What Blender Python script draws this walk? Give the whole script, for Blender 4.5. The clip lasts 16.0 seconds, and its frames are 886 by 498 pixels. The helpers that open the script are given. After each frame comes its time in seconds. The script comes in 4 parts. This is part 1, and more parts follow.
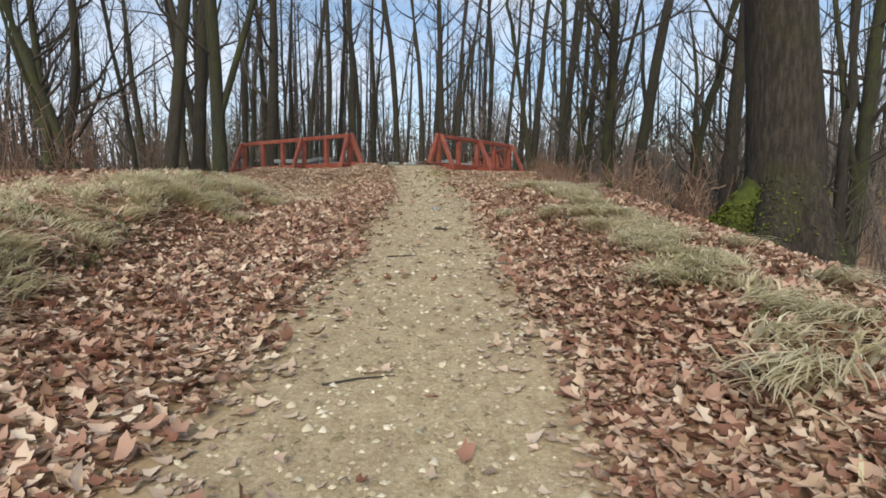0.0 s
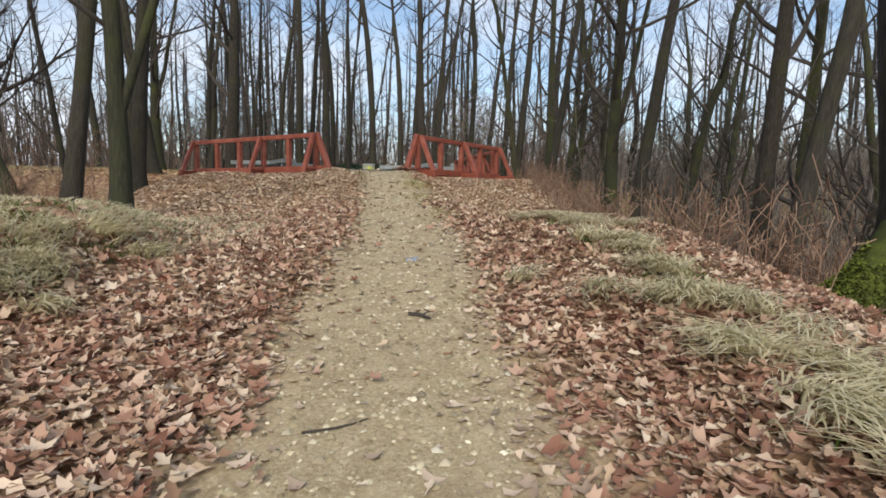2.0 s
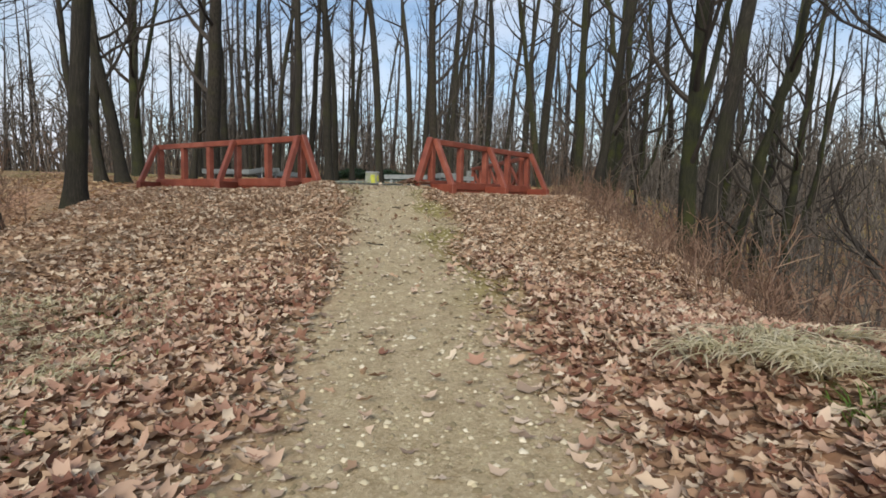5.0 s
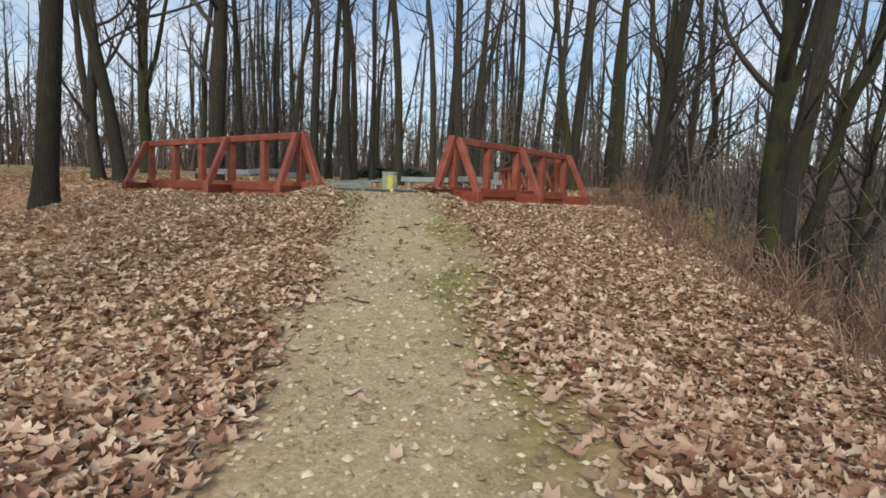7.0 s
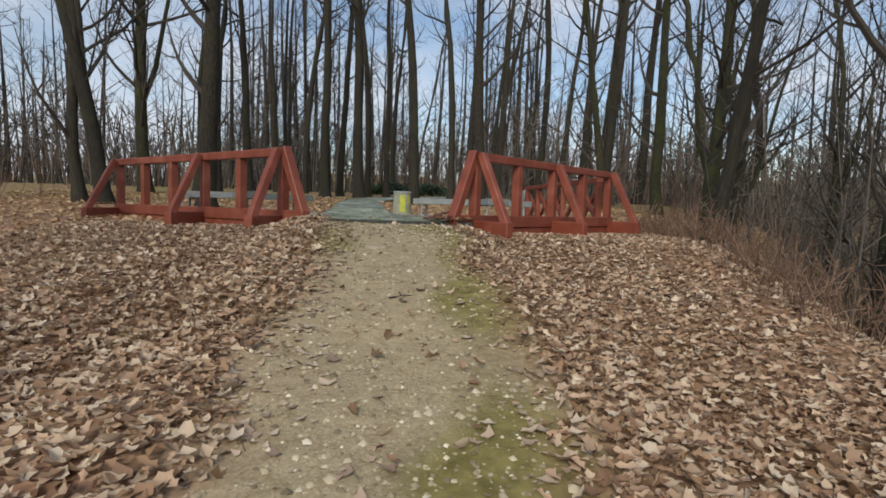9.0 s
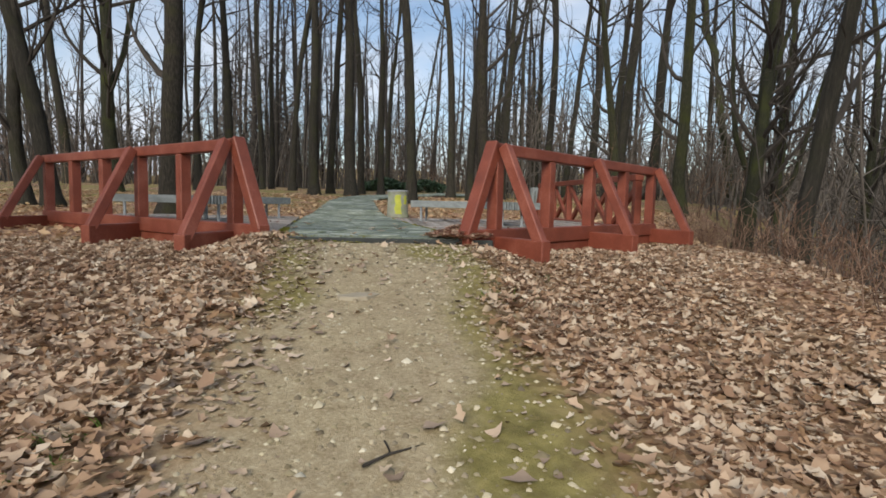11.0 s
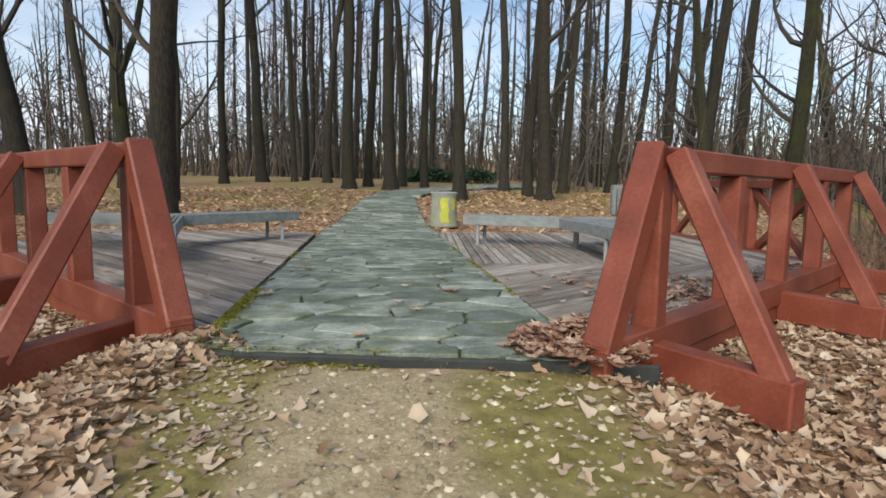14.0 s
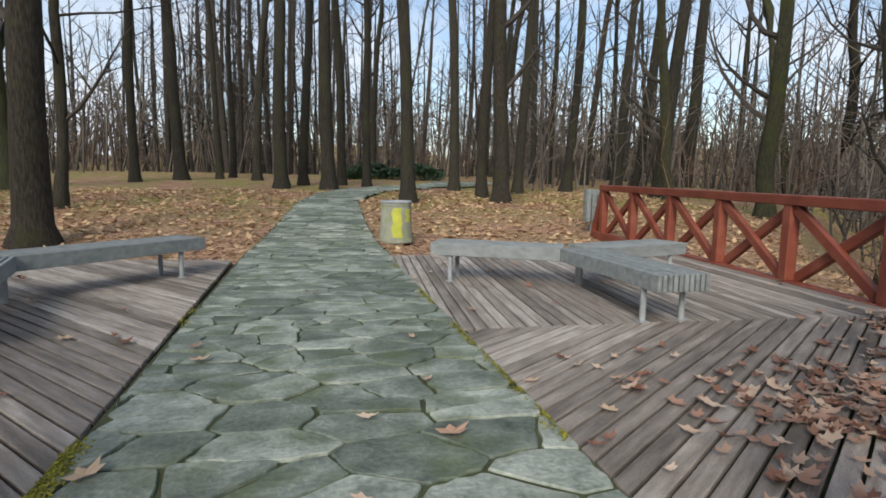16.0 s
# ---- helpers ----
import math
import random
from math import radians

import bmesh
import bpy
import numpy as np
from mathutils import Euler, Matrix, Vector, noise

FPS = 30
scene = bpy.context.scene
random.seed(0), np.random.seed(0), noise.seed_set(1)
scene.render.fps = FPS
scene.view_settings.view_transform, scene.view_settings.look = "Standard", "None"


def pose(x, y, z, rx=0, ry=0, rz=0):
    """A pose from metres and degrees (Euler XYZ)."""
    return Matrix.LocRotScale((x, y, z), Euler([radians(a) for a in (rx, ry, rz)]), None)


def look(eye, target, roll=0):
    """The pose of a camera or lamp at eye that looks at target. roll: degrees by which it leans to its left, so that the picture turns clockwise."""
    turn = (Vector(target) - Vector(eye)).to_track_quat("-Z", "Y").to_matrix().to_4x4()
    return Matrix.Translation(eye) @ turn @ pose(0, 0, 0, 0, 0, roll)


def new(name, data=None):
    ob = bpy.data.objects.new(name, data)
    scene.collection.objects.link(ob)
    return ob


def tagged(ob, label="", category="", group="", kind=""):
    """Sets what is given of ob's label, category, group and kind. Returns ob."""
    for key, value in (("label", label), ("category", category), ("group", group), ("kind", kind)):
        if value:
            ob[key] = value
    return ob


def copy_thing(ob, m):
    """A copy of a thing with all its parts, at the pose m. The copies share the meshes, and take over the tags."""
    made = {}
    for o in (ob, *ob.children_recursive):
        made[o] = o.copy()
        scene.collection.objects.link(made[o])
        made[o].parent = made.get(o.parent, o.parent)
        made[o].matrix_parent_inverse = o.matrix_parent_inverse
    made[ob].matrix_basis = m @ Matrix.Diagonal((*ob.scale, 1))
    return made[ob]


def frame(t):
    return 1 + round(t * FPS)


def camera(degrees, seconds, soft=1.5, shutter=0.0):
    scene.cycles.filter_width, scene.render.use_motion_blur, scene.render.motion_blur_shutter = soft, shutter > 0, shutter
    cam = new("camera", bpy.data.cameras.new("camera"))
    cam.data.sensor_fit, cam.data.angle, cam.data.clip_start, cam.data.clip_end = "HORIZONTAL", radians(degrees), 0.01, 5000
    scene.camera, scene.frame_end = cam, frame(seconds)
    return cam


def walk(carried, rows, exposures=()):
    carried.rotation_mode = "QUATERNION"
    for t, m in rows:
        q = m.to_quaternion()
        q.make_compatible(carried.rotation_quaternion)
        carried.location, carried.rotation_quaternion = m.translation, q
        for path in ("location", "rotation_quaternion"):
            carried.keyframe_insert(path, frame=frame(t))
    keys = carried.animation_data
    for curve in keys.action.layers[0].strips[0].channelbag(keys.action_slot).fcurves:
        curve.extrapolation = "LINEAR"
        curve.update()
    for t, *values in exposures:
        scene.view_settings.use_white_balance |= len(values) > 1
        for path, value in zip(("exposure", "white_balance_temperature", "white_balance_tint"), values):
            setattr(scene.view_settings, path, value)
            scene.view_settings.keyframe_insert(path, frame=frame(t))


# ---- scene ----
PATH = [
    (0, (-3.91, -21.678, -1.378), (-3.401, -19.751, -1.546), 0.1),
    (0.5, (-3.742, -20.932, -1.202), (-3.174, -19.021, -1.371), 1.0),
    (1, (-3.56, -20.331, -1.043), (-2.953, -18.434, -1.223), 0.9),
    (1.5, (-3.401, -19.647, -0.997), (-2.821, -17.742, -1.182), 0.6),
    (2, (-3.209, -18.962, -0.907), (-2.628, -17.056, -1.085), 0.8),
    (2.5, (-3.066, -18.28, -0.79), (-2.503, -16.368, -0.954), 0.7),
    (3, (-2.939, -17.513, -0.704), (-2.39, -15.596, -0.856), 1.2),
    (3.5, (-2.732, -16.837, -0.607), (-2.163, -14.927, -0.774), 1.1),
    (4, (-2.591, -16.163, -0.565), (-2.035, -14.25, -0.741), 0.8),
    (6.3, (-1.718, -13.149, -0.177), (-1.188, -11.227, -0.34), 1.8),
    (6.5, (-1.639, -12.948, -0.164), (-1.143, -11.019, -0.351), 1.3),
    (7, (-1.596, -12.526, -0.117), (-1.126, -10.591, -0.301), 1.8),
    (7.5, (-1.52, -11.907, -0.052), (-1.072, -9.965, -0.219), 1.8),
    (8, (-1.409, -11.182, 0.015), (-1.038, -9.224, -0.144), 1.7),
    (8.5, (-1.195, -10.485, 0.092), (-0.793, -8.531, -0.05), 1.5),
    (9, (-0.937, -9.829, 0.206), (-0.536, -7.874, 0.065), 1.6),
    (11.3, (-0.446, -6.823, 0.492), (-0.035, -4.873, 0.328), 1.2),
    (11.5, (-0.344, -6.567, 0.534), (0.063, -4.615, 0.376), 1.1),
    (12, (-0.22, -5.936, 0.589), (0.169, -3.982, 0.423), 0.8),
    (12.5, (-0.193, -5.356, 0.746), (0.156, -3.397, 0.551), 0.9),
    (13, (-0.081, -4.738, 0.835), (0.18, -2.769, 0.596), 0.8),
    (13.5, (-0.108, -4.025, 0.843), (-0.015, -2.04, 0.619), 0.2),
    (14, (-0.133, -3.436, 0.953), (0.124, -1.466, 0.728), 0.9),
    (14.5, (-0.141, -2.788, 1.058), (0.088, -0.817, 0.805), 0.7),
    (15, (-0.205, -2.161, 1.127), (0.055, -0.195, 0.87), 0.8),
    (15.5, (-0.122, -1.585, 1.192), (0.224, 0.368, 0.937), 0.6),
    (16, (-0.088, -1.066, 1.257), (0.377, 0.863, 1.006), 0.9),
]
cam = camera(75.8, 16.0, soft=1.7)
EXPOSURES = [(0.0, 0.68), (1.0, 0.76), (2.0, 0.72), (2.5, 0.52), (4.0, 0.6), (7.5, 0.58), (8.5, 0.4), (9.0, 0.33), (12.0, 0.58), (13.0, 0.54), (13.5, 0.66), (14.5, 0.74), (15.0, 0.8), (15.5, 0.68), (16.0, 0.68)]
walk(cam, [(t, look(*p)) for t, *p in PATH], EXPOSURES)

# ---- world and sun ----
SUN_EL, SUN_AZ = 32, 205
world = bpy.data.worlds.new("world")
scene.world = world
world.use_nodes = True
wn, wl = world.node_tree.nodes, world.node_tree.links
sky = wn.new("ShaderNodeTexSky")
sky.sky_type, sky.sun_disc = "NISHITA", False
sky.sun_elevation, sky.sun_rotation = radians(SUN_EL), radians(SUN_AZ)
wtc = wn.new("ShaderNodeTexCoord")
wmap = wn.new("ShaderNodeMapping")
wmap.inputs["Scale"].default_value = (1.3, 1.3, 3.2)
wnoise = wn.new("ShaderNodeTexNoise")
wnoise.inputs["Scale"].default_value, wnoise.inputs["Detail"].default_value = 2.2, 6
wramp = wn.new("ShaderNodeValToRGB")
wramp.color_ramp.elements[0].position, wramp.color_ramp.elements[1].position = 0.36, 0.66
wmix = wn.new("ShaderNodeMixRGB")
wmix.inputs[2].default_value = (5.6, 6.0, 6.7, 1)
wl.new(wtc.outputs["Generated"], wmap.inputs[0])
wl.new(wmap.outputs[0], wnoise.inputs["Vector"])
wl.new(wnoise.outputs["Fac"], wramp.inputs[0])
wl.new(wramp.outputs[0], wmix.inputs[0])
wl.new(sky.outputs[0], wmix.inputs[1])
wl.new(wmix.outputs[0], wn["Background"].inputs[0])
wn["Background"].inputs[1].default_value = 0.1
sun = new("sun", bpy.data.lights.new("sun", "SUN"))
sun.data.energy, sun.data.angle, sun.data.color = 2.4, radians(25), (1.0, 0.93, 0.82)
sun.matrix_world = look((0, 0, 30), (math.sin(radians(SUN_AZ)) * -20, math.cos(radians(SUN_AZ)) * -20, 30 - 20 * math.tan(radians(SUN_EL))))


# ---- materials ----
def material(name, stops, scale=4.0, detail=6, rough=0.85, bump=0.3, fine=60.0, island=0.0, per_object=0.0, stretch=(1, 1, 1), coords="Object", moss=None, thin=0.0):
    """A surface whose colour runs over stops by noise at two scales, with relief; island and per_object vary whole pieces."""
    m = bpy.data.materials.new(name)
    m.use_nodes = True
    n, l = m.node_tree.nodes, m.node_tree.links
    bsdf = n["Principled BSDF"]
    tc = n.new("ShaderNodeTexCoord")
    mp = n.new("ShaderNodeMapping")
    mp.inputs["Scale"].default_value = stretch
    place = tc.outputs[coords]
    if per_object:
        # every copy shows another stretch of the grain
        rand = n.new("ShaderNodeObjectInfo").outputs["Random"]
        far_off = n.new("ShaderNodeVectorMath")
        far_off.operation = "MULTIPLY_ADD"
        far_off.inputs[1].default_value = (37.0, 53.0, 71.0)
        l.new(rand, far_off.inputs[0])
        l.new(place, far_off.inputs[2])
        place = far_off.outputs[0]
    l.new(place, mp.inputs[0])
    big, small = n.new("ShaderNodeTexNoise"), n.new("ShaderNodeTexNoise")
    big.inputs["Scale"].default_value, big.inputs["Detail"].default_value = scale, detail
    small.inputs["Scale"].default_value, small.inputs["Detail"].default_value = fine, 4
    l.new(mp.outputs[0], big.inputs["Vector"])
    l.new(mp.outputs[0], small.inputs["Vector"])
    add = n.new("ShaderNodeMath")
    add.operation = "MULTIPLY_ADD"
    add.inputs[1].default_value = 0.45
    half = n.new("ShaderNodeMath")
    half.operation = "MULTIPLY_ADD"
    half.inputs[1].default_value, half.inputs[2].default_value = 0.9, -0.18
    l.new(big.outputs["Fac"], half.inputs[0])
    l.new(small.outputs["Fac"], add.inputs[0])
    l.new(half.outputs[0], add.inputs[2])
    value = add.outputs[0]
    for amount, kind in ((island, "geo"), (per_object, "obj")):
        if amount:
            src = n.new("ShaderNodeNewGeometry").outputs["Random Per Island"] if kind == "geo" else n.new("ShaderNodeObjectInfo").outputs["Random"]
            mix = n.new("ShaderNodeMix")
            mix.inputs[0].default_value = amount
            l.new(value, mix.inputs[2])
            l.new(src, mix.inputs[3])
            value = mix.outputs[0]
    ramp = n.new("ShaderNodeValToRGB")
    el = ramp.color_ramp.elements
    while len(el) < len(stops):
        el.new(0.5)
    for e, (p, c) in zip(el, stops):
        e.position, e.color = p, (*c, 1)
    l.new(value, ramp.inputs[0])
    colour = ramp.outputs[0]
    if moss:
        tint, low, high, msc = moss
        mn = n.new("ShaderNodeTexNoise")
        mn.inputs["Scale"].default_value, mn.inputs["Detail"].default_value = msc, 5
        l.new(place, mn.inputs["Vector"])
        mr = n.new("ShaderNodeMapRange")
        mr.inputs["From Min"].default_value, mr.inputs["From Max"].default_value = low, high
        l.new(mn.outputs["Fac"], mr.inputs["Value"])
        mm = n.new("ShaderNodeMixRGB")
        mm.inputs[2].default_value = (*tint, 1)
        l.new(mr.outputs[0], mm.inputs[0])
        l.new(colour, mm.inputs[1])
        colour = mm.outputs[0]
    l.new(colour, bsdf.inputs["Base Color"])
    bsdf.inputs["Roughness"].default_value = rough
    bsdf.inputs["Specular IOR Level"].default_value = 0.3
    if bump:
        b = n.new("ShaderNodeBump")
        b.inputs["Strength"].default_value, b.inputs["Distance"].default_value = bump, 0.02
        l.new(add.outputs[0], b.inputs["Height"])
        l.new(b.outputs[0], bsdf.inputs["Normal"])
    if thin:
        tr, both = n.new("ShaderNodeBsdfTranslucent"), n.new("ShaderNodeMixShader")
        both.inputs[0].default_value = thin
        l.new(colour, tr.inputs[0])
        l.new(bsdf.outputs[0], both.inputs[1])
        l.new(tr.outputs[0], both.inputs[2])
        l.new(both.outputs[0], n["Material Output"].inputs[0])
    return m


RED = material("red_paint", [(0.2, (0.115, 0.029, 0.017)), (0.5, (0.19, 0.049, 0.028)), (0.8, (0.28, 0.1, 0.066))], 3, rough=0.5, bump=0.3, fine=45, stretch=(1, 1, 1), per_object=0.12)
RED.node_tree.nodes["Principled BSDF"].inputs["Specular IOR Level"].default_value = 0.4
STONE = material("flagstone", [(0.22, (0.05, 0.065, 0.05)), (0.46, (0.15, 0.178, 0.147)), (0.74, (0.4, 0.435, 0.38))], 4.5, detail=12, rough=0.6, bump=1.0, fine=34, per_object=0.24, coords="Object", moss=((0.085, 0.11, 0.05), 0.5, 0.75, 2.6))
JOINT = material("joint_earth", [(0.2, (0.025, 0.03, 0.015)), (0.8, (0.085, 0.1, 0.045))], 3, bump=0.6)
STRIP = material("dark_steel", [(0.2, (0.015, 0.018, 0.02)), (0.8, (0.05, 0.055, 0.05))], 5, rough=0.6, bump=0.2)
PLANK = material("weathered_plank", [(0.22, (0.1, 0.0873, 0.0756)), (0.5, (0.254, 0.224, 0.196)), (0.78, (0.496, 0.454, 0.408))], 3.0, detail=9, rough=0.75, bump=0.5, fine=40, per_object=0.3, stretch=(0.8, 7, 4), moss=((0.075, 0.064, 0.046), 0.56, 0.85, 1.1))
BENCH = material("weathered_bench", [(0.2, (0.1, 0.115, 0.115)), (0.5, (0.19, 0.21, 0.21)), (0.85, (0.3, 0.33, 0.33))], 2.5, rough=0.7, bump=0.3, fine=30, stretch=(1, 6, 6), per_object=0.2)
STEEL = material("galvanised_steel", [(0.2, (0.2, 0.22, 0.23)), (0.8, (0.34, 0.36, 0.37))], 6, rough=0.45, bump=0.05)
CONCRETE = material("bin_concrete", [(0.2, (0.17, 0.18, 0.14)), (0.8, (0.33, 0.34, 0.28))], 5, rough=0.9, bump=0.5, fine=80, moss=((0.2, 0.24, 0.12), 0.5, 0.7, 4))
YELLOW = material("yellow_paint", [(0.2, (0.3, 0.34, 0.05)), (0.8, (0.48, 0.48, 0.07))], 8, rough=0.7, bump=0.3)
BARK = material("bark", [(0.15, (0.0086, 0.00828, 0.0072)), (0.5, (0.0275, 0.0248, 0.0189)), (0.85, (0.0731, 0.0662, 0.0513))], 4, rough=0.95, bump=1.0, fine=16, per_object=0.2, stretch=(7, 7, 0.7), moss=((0.036, 0.038, 0.016), 0.5, 0.8, 1.2))
BARK_OLD = material("old_bark", [(0.15, (0.00704, 0.00644, 0.0054)), (0.45, (0.0229, 0.0193, 0.0144)), (0.8, (0.066, 0.058, 0.045))], 3, detail=9, rough=0.95, bump=1.0, fine=14, stretch=(9, 9, 1.6), moss=((0.034, 0.034, 0.013), 0.52, 0.78, 1.6))
BARK_MOSS = material("mossy_bark", [(0.15, (0.009, 0.01, 0.0063)), (0.5, (0.027, 0.028, 0.0162)), (0.85, (0.0675, 0.068, 0.0414))], 4, rough=0.95, bump=1.0, fine=16, per_object=0.2, stretch=(7, 7, 0.7), moss=((0.045, 0.052, 0.014), 0.48, 0.75, 1.5))
TWIG = material("twig_bark", [(0.2, (0.018, 0.016, 0.014)), (0.8, (0.065, 0.056, 0.047))], 4, rough=0.95, bump=0, island=0.4)

MOSS_ROOT = material("mossy_root", [(0.2, (0.03, 0.026, 0.012)), (0.45, (0.04, 0.05, 0.009)), (0.6, (0.065, 0.08, 0.012)), (0.85, (0.11, 0.13, 0.02))], 7, rough=0.95, bump=1.0, fine=70)
THICKET = material("thicket_twig", [(0.2, (0.05, 0.044, 0.038)), (0.8, (0.17, 0.148, 0.125))], 4, rough=0.95, bump=0, island=0.5)


def part(name, bm, mat, parent=None, label=""):
    """One mesh object from a bmesh, under a thing or a part."""
    me = bpy.data.meshes.new(name)
    bm.to_mesh(me)
    bm.free()
    me.materials.append(mat)
    ob = new(name, me)
    if parent:
        ob.parent = parent
    return tagged(ob, label)


def mesh_part(name, verts, faces, mat, parent=None, label="", smooth=False):
    me = bpy.data.meshes.new(name)
    me.from_pydata(verts, [], faces)
    if smooth:
        me.polygons.foreach_set("use_smooth", [True] * len(me.polygons))
    me.materials.append(mat)
    ob = new(name, me)
    if parent:
        ob.parent = parent
    return tagged(ob, label)


def thing(name, at, label, category, group="", kind=""):
    ob = new(name)
    ob.location = at
    return tagged(ob, label, category, group, kind)


def timber(p, q, w, h, side=None, chamfer=0.012):
    """A beam of w x h from p to q, with chamfered edges; side: the direction in which w is measured."""
    p, q = Vector(p), Vector(q)
    x = (q - p).normalized()
    y = Vector(side) if side else Vector((0, 0, 1)).cross(x)
    y = (y - x * y.dot(x)).normalized()
    z = x.cross(y)
    bm = bmesh.new()
    bmesh.ops.create_cube(bm, size=1)
    bmesh.ops.scale(bm, vec=((q - p).length, w, h), verts=bm.verts)
    if chamfer:
        bmesh.ops.bevel(bm, geom=bm.edges[:], offset=chamfer, segments=1, affect="EDGES")
    mid = (p + q) / 2
    bmesh.ops.transform(bm, matrix=Matrix(((x.x, y.x, z.x, mid.x), (x.y, y.y, z.y, mid.y), (x.z, y.z, z.z, mid.z), (0, 0, 0, 1))), verts=bm.verts)
    return bm


# ---- ground ----
XC_Y = (-40, -21.7, -19.3, -17.5, -15.5, -14.4, -12.8, -10.2, -8.4, -7, -5.7, -3.3, 0, 60)
XC_X = (-9.2, -4.05, -3.43, -2.98, -2.47, -2.18, -1.77, -1.26, -1.0, -0.64, -0.4, -0.14, 0, 0)
ZP_Y = (-40, -24, -21.68, -20.33, -19, -17.5, -16.2, -15.3, -14.4, -13.77, -12.5, -11.2, -9.83, -8.3, -6.82, -5.94, -4.74, -3.4, -2.1, -1, 0, 9, 12, 18, 28, 38, 60)
ZP_Z = (-5.6, -3.1, -2.66, -2.38, -2.18, -1.99, -1.84, -1.72, -1.59, -1.5, -1.38, -1.25, -1.09, -0.94, -0.79, -0.68, -0.49, -0.33, -0.17, -0.085, -0.055, -0.07, 0.05, 0.4, 0.95, 1.3, 1.2)


def front(x):
    """The slanting near edge of the flagstones."""
    return -0.3 - 0.18 * x


def step(a, b, v):
    t = np.clip((v - a) / (b - a), 0, 1)
    return t * t * (3 - 2 * t)
def ground(x, y):
    """Height of the ground: a ridge that climbs to the deck and falls off on both sides."""
    x = np.asarray(x, float); y = np.asarray(y, float)
    z = np.interp(y, ZP_Y, ZP_Z)
    d = x - np.interp(y, XC_Y, XC_X)
    start = 1 - step(-13.2, -10, y)
    far = step(6, 14, y)
    z = z + start * 0.42 * step(-2.1, -3.3, d) - 0.21 * (1 - far) * (1 - start) * step(-1.1, -2.1, d)
    z = z + start * 0.2 * step(0.9, 1.9, d) - 0.25 * (1 - far) * (1 - start) * step(1.05, 2.0, d)
    er = np.interp(y, (-22, -15, -10, -4, 3, 10, 20), (2.8, 2.9, 3.1, 4.1, 7.0, 9.5, 22))
    el = np.interp(y, (-22, -12, -6, 0, 5, 10, 20), (4.2, 4.4, 4.6, 4.6, 6.5, 12, 24))
    rise = np.maximum(0, d - er)
    z = z - np.minimum(5.0, 0.62 * rise * rise / (rise + 1.2)) 
    fall = np.maximum(0, -d - el)
    z = z - np.minimum(3.5, 0.5 * fall * fall / (fall + 2.0))
    r = np.hypot(x, y - 5)
    return z + 7.0 * step(48, 135, r) + 5.0 * step(20, 58, x)


def merge_axis(fine_from, fine_to, step_size, far):
    mid = np.arange(fine_from, fine_to + 1e-6, step_size)
    out = [step_size * 1.25]
    while sum(out) < far:
        out.append(out[-1] * 1.25)
    c = np.cumsum(out)
    return np.concatenate([fine_from - c[::-1], mid, fine_to + c])


def fbm(x, y, scale, seed):
    """Smooth random relief from sums of waves."""
    r = np.random.RandomState(seed)
    z = 0
    for k in range(14):
        a, p = r.uniform(0, 2 * math.pi, 2)
        f = scale * r.uniform(0.5, 2.0)
        z = z + np.sin((x * math.cos(a) + y * math.sin(a)) * f + p) / 14 ** 0.5
    return z


def terrain(x, y):
    d = x - np.interp(y, XC_Y, XC_X)
    off = step(0.7, 1.6, abs(d))
    return ground(x, y) + fbm(x, y, 0.9, 3) * 0.035 * off + fbm(x, y, 5, 4) * 0.006


def gravel_mask(x, y):
    d = x - np.interp(y, XC_Y, XC_X) + 0.13 * fbm(x, y, 2.2, 7)
    half = np.interp(y, (-25, -18, -14, -10, -8.4, -6, -3, 0), (0.66, 0.66, 0.64, 0.68, 0.7, 0.76, 0.8, 1.0))
    return (1 - step(half - 0.28, half + 0.55, abs(d))) * (1 - step(-0.3, 0.1, y - front(x) - 0.1))


gx, gy = merge_axis(-9, 9, 0.18, 900), merge_axis(-24, 28, 0.18, 900)
GX, GY = np.meshgrid(gx, gy)
GZ = terrain(GX, GY)
nx, ny = len(gx), len(gy)
gv = np.stack([GX.ravel(), GY.ravel(), GZ.ravel()], 1)
gi = np.arange(nx * ny).reshape(ny, nx)
gf = np.stack([gi[:-1, :-1].ravel(), gi[:-1, 1:].ravel(), gi[1:, 1:].ravel(), gi[1:, :-1].ravel()], 1)
gm = bpy.data.meshes.new("ground")
gm.vertices.add(len(gv))
gm.vertices.foreach_set("co", gv.ravel())
gm.loops.add(gf.size)
gm.loops.foreach_set("vertex_index", gf.ravel())
gm.polygons.add(len(gf))
gm.polygons.foreach_set("loop_start", np.arange(0, gf.size, 4))
gm.update()
gm.polygons.foreach_set("use_smooth", np.ones(len(gf), bool))
for key, values in (("gravel", gravel_mask(GX, GY)),
                    ("moss", np.clip(step(0.34, 0.66, (GX - np.interp(GY, XC_Y, XC_X)) + 0.2 * fbm(GX, GY, 2.4, 9)) * np.sqrt(gravel_mask(GX, GY)) * step(-12.5, -8, GY) * (1.6 + 0.8 * fbm(GX, GY, 1.6, 19)) + 1.6 * step(0.5, 0.85, np.interp(GY, XC_Y, XC_X) - GX + 0.2 * fbm(GX, GY, 3, 29)) * gravel_mask(GX, GY) * step(-4.5, -2.5, GY), 0, 0.85)),
                    ("grass", step(9, 19, GY) * 0.85 + 0 * GX)):
    gm.attributes.new(key, "FLOAT", "POINT").data.foreach_set("value", values.ravel().astype(np.float32))


